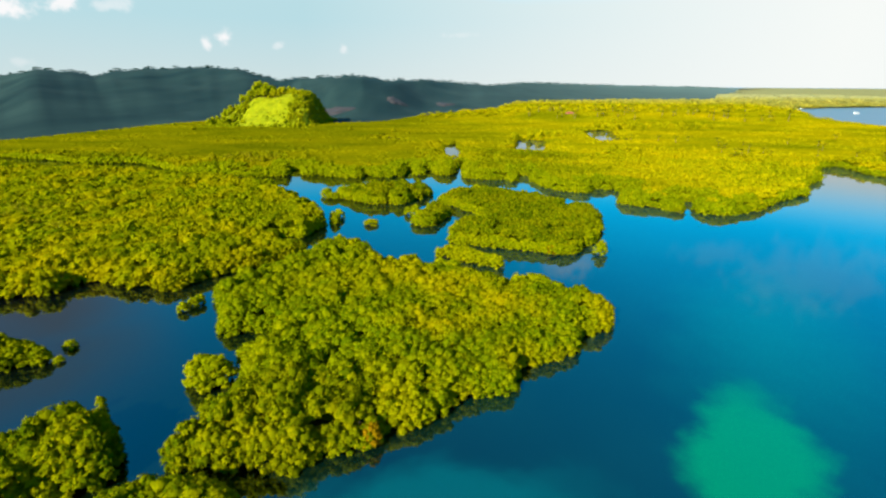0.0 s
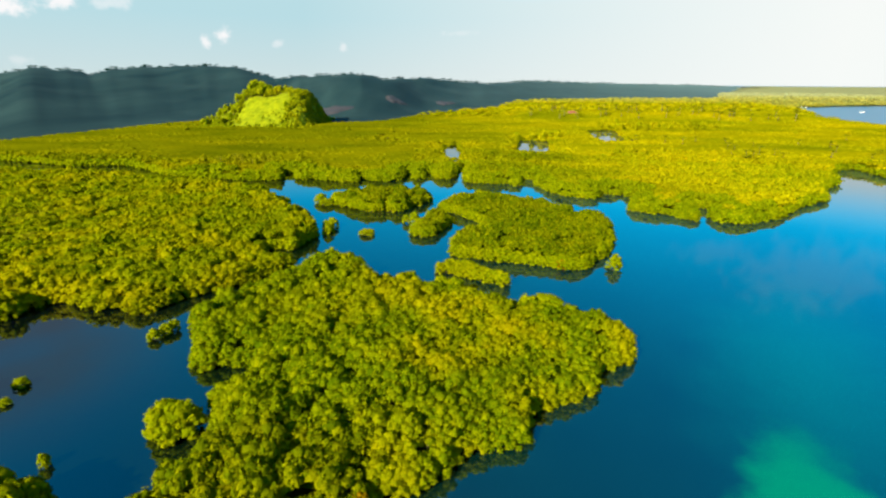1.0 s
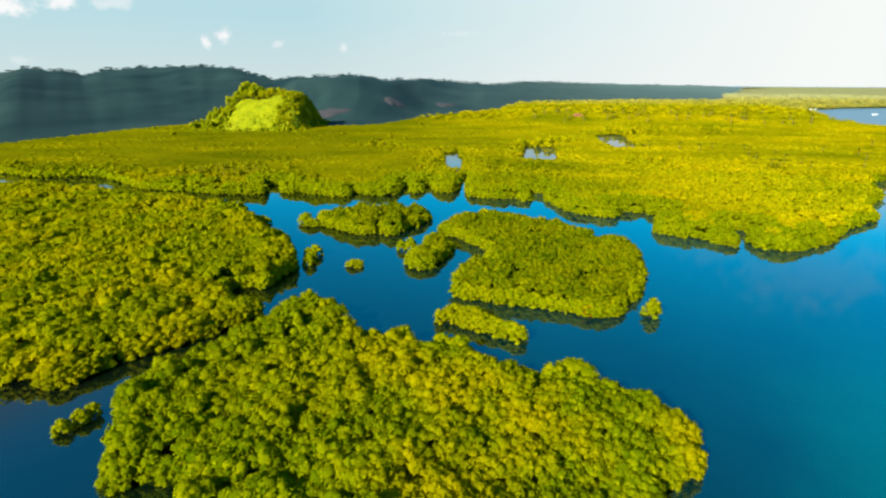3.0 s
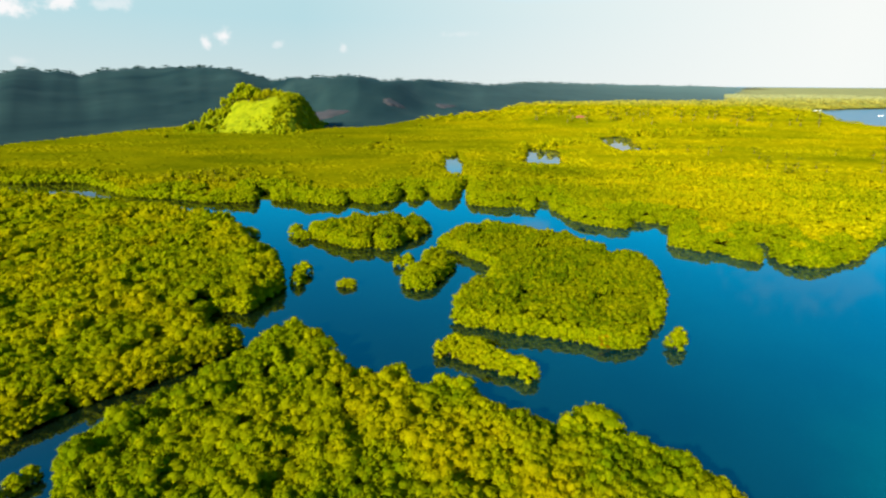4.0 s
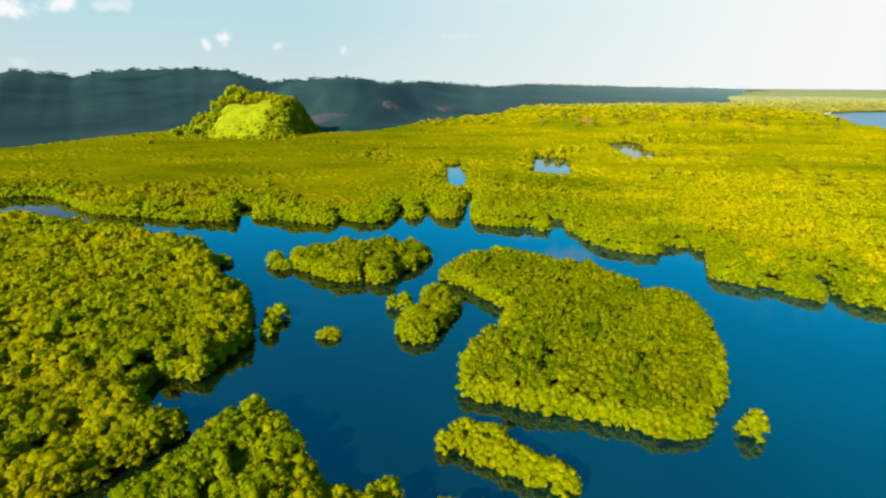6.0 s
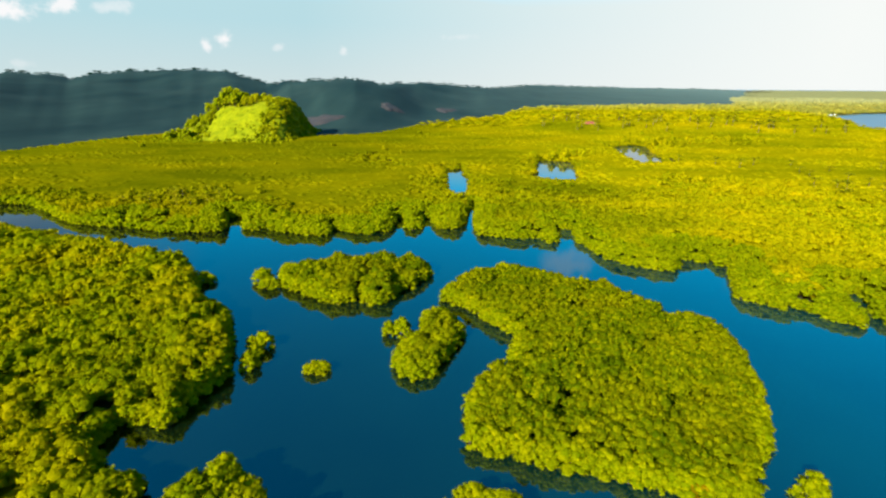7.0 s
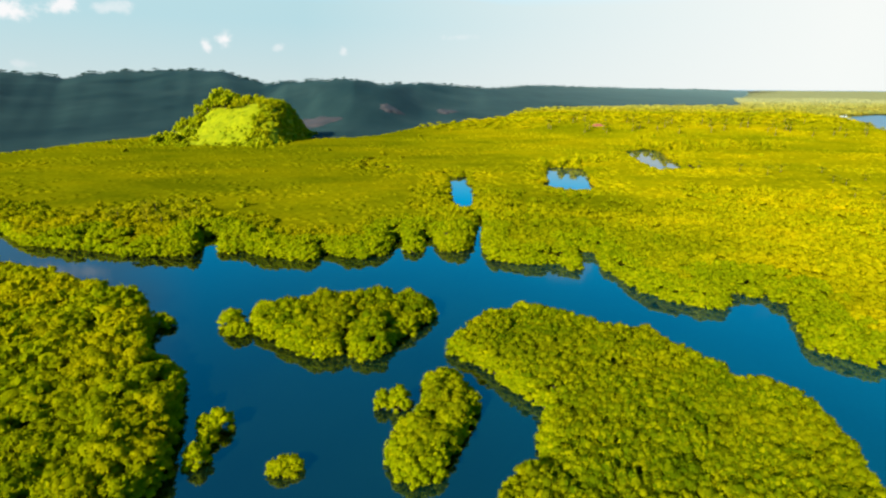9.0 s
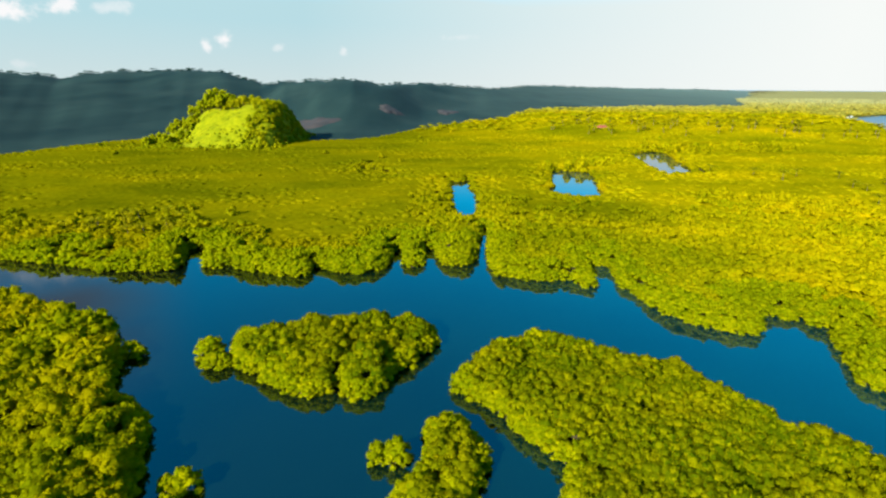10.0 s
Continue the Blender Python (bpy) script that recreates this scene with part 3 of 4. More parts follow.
def lobe(shape, centre, radius, rough=0.15, flat=0.85, under=-0.3):
    """A rounded clump of leaves, without the faces that look straight down."""
    v, f = shape
    turn = np.array(Euler(rng.uniform(0, 6.28, 3)).to_matrix())
    v = v @ turn.T
    n = v.copy()
    v = v * (1 + rng.normal(0, rough, (len(v), 1))) * radius
    v[:, 2] *= flat
    up = n[f].mean(1)[:, 2] > under
    f = f[up]
    used = np.unique(f)
    lut = np.zeros(len(v), int)
    lut[used] = np.arange(len(used))
    return v[used] + np.asarray(centre), lut[f]


def sprigs(points, normals, size):
    """Small folded leaf sprays lying loosely on a crown, like ragged scales."""
    n = len(points)
    nrm = normals + rng.normal(0, 0.42, (n, 3))
    nrm /= np.linalg.norm(nrm, axis=1)[:, None] + 1e-9
    side = np.cross(nrm, rng.normal(0, 1, (n, 3)))
    side /= np.linalg.norm(side, axis=1)[:, None] + 1e-9
    along = np.cross(nrm, side)
    s = (size * rng.uniform(0.6, 1.4, n))[:, None]
    lift = nrm * s * 0.16
    quad = np.stack([points - side * s * 0.42, points - along * s * 0.6 + lift, points + side * s * 0.42, points + along * s * 0.75 + lift], 1)
    k = (np.arange(n) * 4)[:, None, None]
    return quad.reshape(-1, 3), (np.array([[[0, 1, 3], [1, 2, 3]]]) + k).reshape(-1, 3)


def join(pieces):
    vs, fs, base = [], [], 0
    for v, f in pieces:
        vs.append(v)
        fs.append(f + base)
        base += len(v)
    return np.concatenate(vs), np.concatenate(fs)


def crown(shape, lobes, width, low, high, lobe_size, leaves, leaf_size, under=-0.3, rough=0.15):
    """A mangrove crown one metre to the unit: lobes over a dome from low to high, and leaf sprays on them."""
    pieces, pts, nrm = [], [], []
    pieces.append(lobe(shape, (0, 0, low + (high - low) * 0.5), width * 0.72, 0.12, (high - low) / width * 0.62, under))
    for i in range(lobes):
        h = (i + 0.5) / lobes
        ang = i * 2.399 + rng.uniform(-0.4, 0.4)
        ring = math.sqrt(max(0.0, 1 - h ** 2.2)) * width * rng.uniform(0.72, 1.02)
        c = np.array([math.cos(ang) * ring, math.sin(ang) * ring, low + (high - low) * h * rng.uniform(0.9, 1.08)])
        r = lobe_size * rng.uniform(0.72, 1.25)
        pieces.append(lobe(shape, c, r, rough, under=under))
        m = max(1, leaves // lobes)
        d = rng.normal(0, 1, (m, 3))
        d[:, 2] = np.where(d[:, 2] < 0, np.abs(d[:, 2]) * 0.9 if low > 1 else d[:, 2] * 0.7, d[:, 2] * 0.9)
        d[:, :2] += c[:2] / (width + 1e-6) * 0.8
        d /= np.linalg.norm(d, axis=1)[:, None]
        pts.append(c + d * r * np.array([1.0, 1.0, 0.86]) * (1.0 if low > 1 else 1.07))
        nrm.append(d if low > 1 else d + np.array([0, 0, 0.55]))
    if leaves:
        pieces.append(sprigs(np.concatenate(pts), np.concatenate(nrm), leaf_size))
    return join(pieces)


CROWN_TOP = [crown(ICO1, 9, 1.55, 2.7, 3.75, 0.55, 126, 0.40, -0.05) for _ in range(10)]
CROWN_SOFT = [crown(ICO1, 6, 1.35, 2.75, 3.75, 0.84, 130, 0.36, -0.05, 0.24) for _ in range(10)]
CROWN_SHORE = [crown(ICO1, 22, 1.65, 0.15, 3.75, 0.56, 308, 0.42) for _ in range(10)]
CROWN_COAST = [crown(ICO1, 16, 1.7, 0.15, 3.75, 0.66, 160, 0.5) for _ in range(8)]
CROWN_MID = [crown(ICO1, 4, 1.7, 2.8, 3.6, 0.9, 24, 0.75, 0.0) for _ in range(7)]
CROWN_BELT = [crown(ICO1, 9, 1.7, 0.4, 3.7, 0.95, 63, 0.8) for _ in range(6)]
CROWN_FAR = [join([lobe(ICO1, (0.5 * c, 0.5 * q, 2.4), 1.35, 0.2, 0.75, 0.0), lobe(ICO1, (-0.9 * q, 0.9 * c, 2.1), 1.0, 0.2, 0.8, 0.0)])
             for c, q in ((1, 0), (0.3, 1), (-0.8, 0.6), (-0.5, -0.9), (0.7, -0.7))]


def scatter(templates, x, y, z, size, tall):
    """All the crowns of one thicket as one set of corners and triangles."""
    vs, fs, base = [], [], 0
    pick = rng.integers(0, len(templates), len(x))
    turn = rng.uniform(0, 6.283, len(x))
    for k, (tv, tf) in enumerate(templates):
        sel = np.where(pick == k)[0]
        if not len(sel):
            continue
        c, s = np.cos(turn[sel])[:, None], np.sin(turn[sel])[:, None]
        sc = size[sel][:, None]
        px = (tv[None, :, 0] * c - tv[None, :, 1] * s) * sc + x[sel][:, None]
        py = (tv[None, :, 0] * s + tv[None, :, 1] * c) * sc + y[sel][:, None]
        pz = tv[None, :, 2] * tall[sel][:, None] + z[sel][:, None]
        vs.append(np.stack([px, py, pz], -1).reshape(-1, 3))
        fs.append((tf[None] + (np.arange(len(sel)) * len(tv))[:, None, None]).reshape(-1, 3) + base)
        base += len(sel) * len(tv)
    return np.concatenate(vs), np.concatenate(fs)


def hex_points(x0, x1, y0, y1, step, jitter=0.3):
    xs = np.arange(x0, x1, step)
    ys = np.arange(y0, y1, step * 0.866)
    gx, gy = np.meshgrid(xs, ys)
    gx = gx + (np.arange(len(ys)) % 2)[:, None] * step * 0.5
    p = np.stack([gx.ravel(), gy.ravel()], 1)
    return p + rng.uniform(-jitter, jitter, p.shape) * step


def shore_points(poly, inset=1.35, step=1.6):
    """Places along a shore, a little inland of it, with the size of the crown at each."""
    a, b = edges_of(poly)
    out, sizes, carry = [], [], 0.0
    for p, q in zip(a, b):
        d = q - p
        ln = np.hypot(*d)
        s = carry
        while s < ln:
            k = rng.uniform(0.8, 1.05) if rng.random() < 0.65 else rng.uniform(1.05, 1.4)
            out.append(p + d * s / ln)
            sizes.append(k)
            s += step * k
        carry = s - ln
    out, sizes = np.array(out), np.array(sizes)
    want = inset * sizes + rng.uniform(-0.3, 0.6, len(sizes))
    for _ in range(5):
        dist = shore_distance(poly, out)
        e = 0.4
        gx = (shore_distance(poly, out + [e, 0]) - dist) / e
        gy = (shore_distance(poly, out + [0, e]) - dist) / e
        out = out + np.stack([gx, gy], 1) * np.clip(want - dist, -0.6, 0.6)[:, None]
    return np.column_stack([out + rng.uniform(-0.2, 0.2, out.shape), sizes])


def thin(pts, least):
    """Drops places that crowd an earlier one."""
    cell, kept, out = {}, [], []
    for i, (px, py) in enumerate(pts[:, :2]):
        k = (int(px // least), int(py // least))
        near = [j for dx in (-1, 0, 1) for dy in (-1, 0, 1) for j in cell.get((k[0] + dx, k[1] + dy), ())]
        if all((pts[j][0] - px) ** 2 + (pts[j][1] - py) ** 2 > least * least for j in near):
            cell.setdefault(k, []).append(i)
            out.append(i)
    return pts[out]


def cells(x, y, size):
    """Distance to the middle of the nearest of many scattered cells, and that cell's own number from 0 to 1."""
    ix, iy = np.floor(x / size), np.floor(y / size)
    best, own = np.full(len(x), 9.0), np.zeros(len(x))
    for dx in (-1, 0, 1):
        for dy in (-1, 0, 1):
            k = (ix + dx) * 127.1 + (iy + dy) * 311.7
            h1, h2, h3 = (np.mod(np.sin(k * w) * 43758.5453, 1.0) for w in (1.0, 1.37, 1.91))
            d = np.hypot(x / size - (ix + dx + h1), y / size - (iy + dy + h2))
            own = np.where(d < best, h3, own)
            best = np.minimum(best, d)
    return best, own


MOUNDS = [(-27.0, 55.0, 8.5, 0.72), (-49.0, 50.0, 7.5, 0.50), (-30.0, 131.0, 8.0, 0.22), (-5.0, 72.0, 10.0, 0.10), (-45.0, 157.0, 9.0, 0.18), (-26.0, 207.0, 15.0, 0.26), (12.0, 203.0, 12.0, 0.22)]


def hump(x, y):
    return sum(k * np.exp(-((x - mx) ** 2 + (y - my) ** 2) / (r * r)) for mx, my, r, k in MOUNDS)


def swell(x, y):
    """Rounded groups of trees, higher in their middles, over the slow rise and fall of the canopy."""
    d, own = cells(x, y, 6.8)
    d2, own2 = cells(x + 9.0, y, 3.6)
    lumpy = smooth((6.0 - x) / 26.0)                      # older, wider trees in the west
    return hump(x, y) + 0.70 + 0.22 * own + (0.42 + 0.06 * lumpy) * (1 - np.clip(d * 1.3, 0, 1) ** 2) + lumpy * 0.12 * (own2 - 0.5) - (0.12 + 0.14 * lumpy) * np.clip(d2 - 0.40, 0, 0.5) * 2 + 0.06 * wave(x, y, 15.0, 1.0)


def bulge(x, y):
    """Broad rounded groups of taller trees along a shore, low between them."""
    d, own = cells(x + 40.0, y, 15.0)
    return 0.45 + (0.6 + 0.6 * own) * (1 - np.clip(d * 1.35, 0, 1) ** 2)


def shore_dome(d, foot=0.62, reach=8.0, top=1.12):
    """How the canopy rounds down from its full height to the water over the last metres of land."""
    k = np.clip(d / reach, 0, 1)
    return foot + (top - foot) * np.sqrt(1 - (1 - k) ** 2)


def thicket(name, label, verts_tris, mat):
    ob = new(name, mesh_from(name, *verts_tris, mat))
    return tagged(ob, label, "mangrove", "mangrove islands", "stuff")


# ---- ground, water ----
def spread(near, step, far, n):
    inner = np.arange(near[0], near[1] + step, step)
    lo = near[0] - np.geomspace(step, near[0] - far[0], n)[::-1]
    hi = near[1] + np.geomspace(step, far[1] - near[1], n)
    return np.concatenate([lo, inner, hi])


def ground_height(pts):
    d = mainland_distance(pts)
    for isl in ISLANDS:
        d = np.maximum(d, shore_distance(isl, pts))
    z = np.clip((d - 2.6) * 0.4, -2.5, 0.3)
    return z + wave(pts[:, 0], pts[:, 1], 9.0) * 0.05


ground = new("ground", mesh_from("ground", *grid_sheet(np.concatenate([spread((-160, 260), 4.0, (-4700, 330), 34), np.arange(350, 1100, 16.0), 1100 + np.geomspace(18, 3600, 24)]),
                                                np.concatenate([spread((20, 320), 4.0, (-4700, 540), 34), np.arange(552, 1250, 16.0), 1250 + np.geomspace(18, 3650, 24)]), ground_height), mud))
tagged(ground, "dark tidal mud and seabed under the mangroves", "ground", kind="structure")

water = new("water", mesh_from("water", *grid_sheet(np.linspace(-4800, 4800, 25), np.linspace(-4800, 4950, 25), lambda p: np.zeros(len(p))), water_mat))
tagged(water, "calm blue and turquoise lagoon water with faint ripples", "water", kind="structure")


# ---- hills ----
def hills():
    bear = np.radians(np.linspace(-74, 29.8, 440))
    tt = np.concatenate([np.linspace(-0.02, 1.1, 84), np.linspace(1.15, 1.8, 8)])
    foot, ridge = np.interp(np.degrees(bear), BEARING, FOOT), np.interp(np.degrees(bear), BEARING, RIDGE)
    r = foot[None, :] + tt[:, None] * (ridge - foot)[None, :]
    r = np.minimum(r, 4850)
    pts = np.stack([(r * np.sin(bear)[None, :]).ravel(), (r * np.cos(bear)[None, :]).ravel()], 1)
    z, _ = hill_height(pts)
    idx = np.arange(len(pts)).reshape(r.shape)
    quads = np.stack([idx[:-1, :-1], idx[:-1, 1:], idx[1:, 1:], idx[1:, :-1]], -1).reshape(-1, 4)
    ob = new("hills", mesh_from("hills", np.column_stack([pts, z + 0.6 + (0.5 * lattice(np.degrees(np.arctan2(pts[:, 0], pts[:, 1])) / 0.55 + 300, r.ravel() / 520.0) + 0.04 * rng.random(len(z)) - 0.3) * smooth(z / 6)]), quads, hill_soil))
    tagged(ob, "low forested hills behind the mangrove plain, blue-green with painted cloud shade and haze", "hill", kind="structure")
    # forest over them
    n = 460
    b = rng.uniform(-56, 28, n)
    t = rng.normal(1.0, 0.06, n)
    f, g = np.interp(b, BEARING, FOOT), np.interp(b, BEARING, RIDGE)
    rr = f + t * (g - f)
    p = np.stack([rr * np.sin(np.radians(b)), rr * np.cos(np.radians(b))], 1)
    clear = np.ones(len(p), bool)
    for cx, cy, rx, ry in ((2.0, 985.0, 17.0, 34.0), (-76.0, 815.0, 15.0, 26.0), (-160.0, 690.0, 30.0, 46.0)):
        clear &= ((p[:, 0] - cx) / rx) ** 2 + ((p[:, 1] - cy) / ry) ** 2 > 1.1
    p, rr = p[clear], rr[clear]
    n = len(p)
    zz, _ = hill_height(p)
    s = rng.uniform(1.4, 3.6, n) * np.clip(rr / 1200, 0.8, 1.5)
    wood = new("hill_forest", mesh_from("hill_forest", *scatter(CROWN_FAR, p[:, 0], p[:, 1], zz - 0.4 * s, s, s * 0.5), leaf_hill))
    tagged(wood, "dense tropical forest covering the low hills, coloured as under cloud shade and haze", "forest", kind="stuff")


hills()


# ---- mainland canopy ----
def land_ok(pts, inset):
    _, t = hill_height(pts)
    return (mainland_distance(pts) > inset) & ((t < 0.03) | (np.arctan2(pts[:, 0], pts[:, 1]) > radians(28)))


def far_rise(p):
    """A low upland beyond the mangroves in the north-east."""
    up = 8.0 * smooth((p[:, 1] - 560) / 90.0) * smooth((p[:, 0] - 70) / 70.0) * smooth((1700 - p[:, 1]) / 500.0)
    return up * smooth(shore_distance(COAST_EAST[-8:] + COAST_FAR, p) / 90.0)


def mainland():
    # closed floor of leaves below the crowns
    xs = np.concatenate([-260 - np.geomspace(4, 1240, 40)[::-1], np.arange(-260, 300, 4.0), np.arange(300, 1100, 12.0), 1100 + np.geomspace(14, 3600, 30)])
    ys = np.concatenate([np.arange(172, 420, 4.0), np.arange(420, 1250, 10.0), 1250 + np.geomspace(12, 3600, 40)])
    rise = lambda p: 2.15 + 0.75 * smooth((mainland_distance(p) - 8) / 12.0) + 0.25 * wave(p[:, 0], p[:, 1], 5.0) + 0.3 * wave(p[:, 0], p[:, 1], 17.0, 1.0) + far_rise(p)
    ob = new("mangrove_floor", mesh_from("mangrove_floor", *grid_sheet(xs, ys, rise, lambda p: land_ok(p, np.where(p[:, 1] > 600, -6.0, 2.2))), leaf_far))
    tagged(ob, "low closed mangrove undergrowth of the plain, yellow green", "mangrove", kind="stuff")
    # shore belt and nearer crowns
    belt = thin(shore_points(COAST_WEST[1:] + COAST_EAST[:-5] + [(430, 420), (-420, 420)]), 1.1)
    belt = belt[(belt[:, 1] < 330) & (belt[:, 0] > -300) & (belt[:, 0] < 300) & land_ok(belt[:, :2], 0.5)]
    pools = np.concatenate([shore_points(list(reversed(q)), -1.6, 2.2) for q in POOLS])
    pools = pools[land_ok(pools[:, :2], 0.4)]
    thick = scatter(CROWN_BELT, pools[:, 0], pools[:, 1], np.zeros(len(pools)), pools[:, 2], rng.uniform(0.42, 0.6, len(pools)))
    thicket("mangrove_shore", "low mangrove edge round the inland pools, a creek and a shade-line gap", thick, leaf_mid)
    nearb = (belt[:, 1] < 275) & (belt[:, 0] > -100) & (belt[:, 0] < 125)
    for sel, shape in ((nearb, CROWN_COAST), (~nearb, CROWN_BELT)):
        q = belt[sel]
        thick = scatter(shape, q[:, 0], q[:, 1], np.zeros(len(q)), q[:, 2], (rng.uniform(0.55, 0.7, len(q)) + 0.2 * q[:, 2]) * (0.52 + 0.44 * bulge(q[:, 0], q[:, 1])))
        thicket("mangrove_shore", "lobed mangrove edge dipping to the water along the mainland", thick, leaf_coast)
    # rounded canopy behind the shore, finer where it lies nearest
    p = hex_points(-300, 300, 172, 372, 2.85, 0.42)
    p = p[land_ok(p, 2.2)]
    md = mainland_distance(p)
    inner = (p[:, 1] < 300 + rng.normal(0, 14, len(p))) & (p[:, 0] > 5)
    belt_zone = md < 15 + rng.normal(0, 3, len(p))
    fine = belt_zone & (p[:, 1] < 285) & (p[:, 0] > -135) & (p[:, 0] < 125)
    rest = (inner | belt_zone) & ~fine & (p[:, 1] < 345 - 0.12 * np.abs(p[:, 0])) & (rng.random(len(p)) < 0.74)
    rim = shore_distance(MAINLAND, p) < 8.5 + rng.normal(0, 1.5, len(p))
    for sel, shape, wide, leaves in ((fine & rim, CROWN_TOP, 1.12, leaf_coast), (fine & ~rim, CROWN_TOP, 1.12, leaf_mid), (rest, CROWN_MID, 1.0, leaf_mid)):
        q, d = p[sel], shore_distance(MAINLAND, p[sel])
        near_shore = np.exp(-np.maximum(d - 6.0, 0) / 9.0)
        tall = shore_dome(md[sel]) * ((1 - near_shore) * (0.74 + 0.2 * swell(q[:, 0], q[:, 1])) + near_shore * (0.46 + 0.40 * bulge(q[:, 0], q[:, 1]) + 0.22 * swell(q[:, 0], q[:, 1])))
        thick = scatter(shape, q[:, 0], q[:, 1], np.zeros(len(q)), wide * rng.uniform(0.85, 1.5, len(q)), rng.uniform(0.84, 1.14, len(q)) * tall)
        thicket("mangrove_thicket", "dense yellow-green mangrove canopy of the mainland", thick, leaves)
    p = hex_points(-560, 640, 240, 690, 4.7, 0.48)
    p = p[land_ok(p, 2.6) & (shore_distance(MAINLAND, p) > 8.0) & (p[:, 1] >= np.where(p[:, 0] > 5, 290.0, 250.0)) & (np.abs(p[:, 0]) < 60 + p[:, 1] * 0.95)]
    s = rng.uniform(1.2, 2.1, len(p))
    low = np.where(p[:, 0] < 5, 0.96, 0.99) * (0.9 + 0.1 * smooth((mainland_distance(p) - 3) / 6.0))
    thick = scatter(CROWN_FAR, p[:, 0], p[:, 1], far_rise(p) - 0.05, s, low * rng.uniform(0.94, 1.04, len(p)) * (0.78 + 0.22 * swell(p[:, 0], p[:, 1])))
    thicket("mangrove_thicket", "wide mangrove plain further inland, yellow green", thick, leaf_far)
    p = hex_points(-100, 1500, 670, 2000, 12.0, 0.45)
    p = p[land_ok(p, 4.0) & (np.abs(np.degrees(np.arctan2(p[:, 0], p[:, 1] + 40)) - 20) < 26)]
    s = rng.uniform(2.0, 4.2, len(p))
    thick = scatter(CROWN_FAR, p[:, 0], p[:, 1], far_rise(p), s, rng.uniform(0.9, 2.0, len(p)))
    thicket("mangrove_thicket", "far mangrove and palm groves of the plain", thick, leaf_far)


mainland()


def plain_trees():
    """Taller, greener trees that stand out of the mangrove plain: rows, bands and loose groups."""
    spots = [(119 + 56 * u + rng.normal(0, 1.0), 347.5 - 20 * u + rng.normal(0, 1.2), rng.uniform(1.0, 1.35)) for u in rng.random(46)]
    spots += [(150 + 120 * u + rng.normal(0, 4), 505 + 18 * u + rng.normal(0, 7), rng.uniform(1.2, 1.9)) for u in rng.random(90)]
    spots += [(60 + 40 * u + rng.normal(0, 5), 415 + 30 * u + rng.normal(0, 4), rng.uniform(1.1, 1.6)) for u in rng.random(40)]
    spots += [(-113 + rng.normal(0, 16), 295 + rng.normal(0, 9), rng.uniform(0.9, 1.3)) for _ in range(40)]
    spots += [(rng.uniform(-300, 420), rng.uniform(300, 640), rng.uniform(0.8, 1.3)) for _ in range(45)]
    q = np.array(spots)
    q = q[land_ok(q[:, :2], 1.0)]
    thick = scatter(CROWN_BELT, q[:, 0], q[:, 1], far_rise(q[:, :2]), q[:, 2], q[:, 2] * rng.uniform(0.95, 1.25, len(q)))
    thicket("mangrove_grove", "scattered taller green trees above the mangrove plain", thick, leaf_mid)


plain_trees()


# ---- islands ----
# small openings in the canopy: x, y, radius
GAPS = [(-8.0, 72.3, 2.1), (-16.7, 69.6, 1.8), (-87.6, 157.7, 2.2), (-71.0, 184.8, 2.1), (-114.4, 165.8, 2.5), (-126.0, 175.0, 2.5), (-101.6, 116.5, 4.0)]


def place_things(poly, step=2.5):
    """Places of shore crowns and of inner crowns of an island."""
    edge = thin(shore_points(poly), 1.1)
    x0, y0 = np.min(poly, axis=0)
    x1, y1 = np.max(poly, axis=0)
    p = hex_points(x0, x1, y0, y1, step, 0.42)
    keep = shore_distance(poly, p) > 2.1
    for gx, gy, gr in GAPS:
        keep &= np.hypot(p[:, 0] - gx, p[:, 1] - gy) > gr * rng.uniform(0.8, 1.2, len(p))
    off = p[:, 0] < -35 - 1.05 * p[:, 1]                  # woods far to the side grow in wider crowns
    keep &= ~off | (rng.random(len(p)) < 0.24)
    keep &= (p[:, 0] > -112) | off | (rng.random(len(p)) < 0.55)
    return edge, p[keep]


def trunk_mesh():
    """A short leaning stem on arching stilt roots."""
    bm = bmesh.new()

    def limb(path, r0, r1):
        rings = []
        for i, c in enumerate(path):
            r = r0 + (r1 - r0) * i / (len(path) - 1)
            rings.append([bm.verts.new((c[0] + r * math.cos(a), c[1] + r * math.sin(a), c[2])) for a in (0, 1.257, 2.513, 3.77, 5.027)])
        for lo, hi in zip(rings, rings[1:]):
            for i in range(5):
                bm.faces.new((lo[i], lo[(i + 1) % 5], hi[(i + 1) % 5], hi[i]))

    limb([(0, 0, 0.5), (0.05, 0.02, 1.2), (0.0, 0.08, 2.2), (0.1, 0.05, 3.1)], 0.13, 0.05)
    for i in range(7):
        a = i * 0.9 + 0.2
        reach = 0.75 + 0.25 * (i % 3)
        c, s = math.cos(a), math.sin(a)
        limb([(c * reach, s * reach, -0.5), (c * reach * 0.85, s * reach * 0.85, 0.25), (c * reach * 0.45, s * reach * 0.45, 0.75), (0, 0, 1.0)], 0.045, 0.06)
    for i in range(4):
        a = i * 1.6 + 0.5
        c, s = math.cos(a), math.sin(a)
        limb([(0.03, 0.05, 1.6 + 0.2 * i), (c * 0.5, s * 0.5, 2.1 + 0.2 * i), (c * 0.95, s * 0.95, 2.5 + 0.2 * i)], 0.06, 0.025)
    me = bpy.data.meshes.new("trunk")
    bm.to_mesh(me)
    bm.free()
    me.materials.append(bark)
    return me


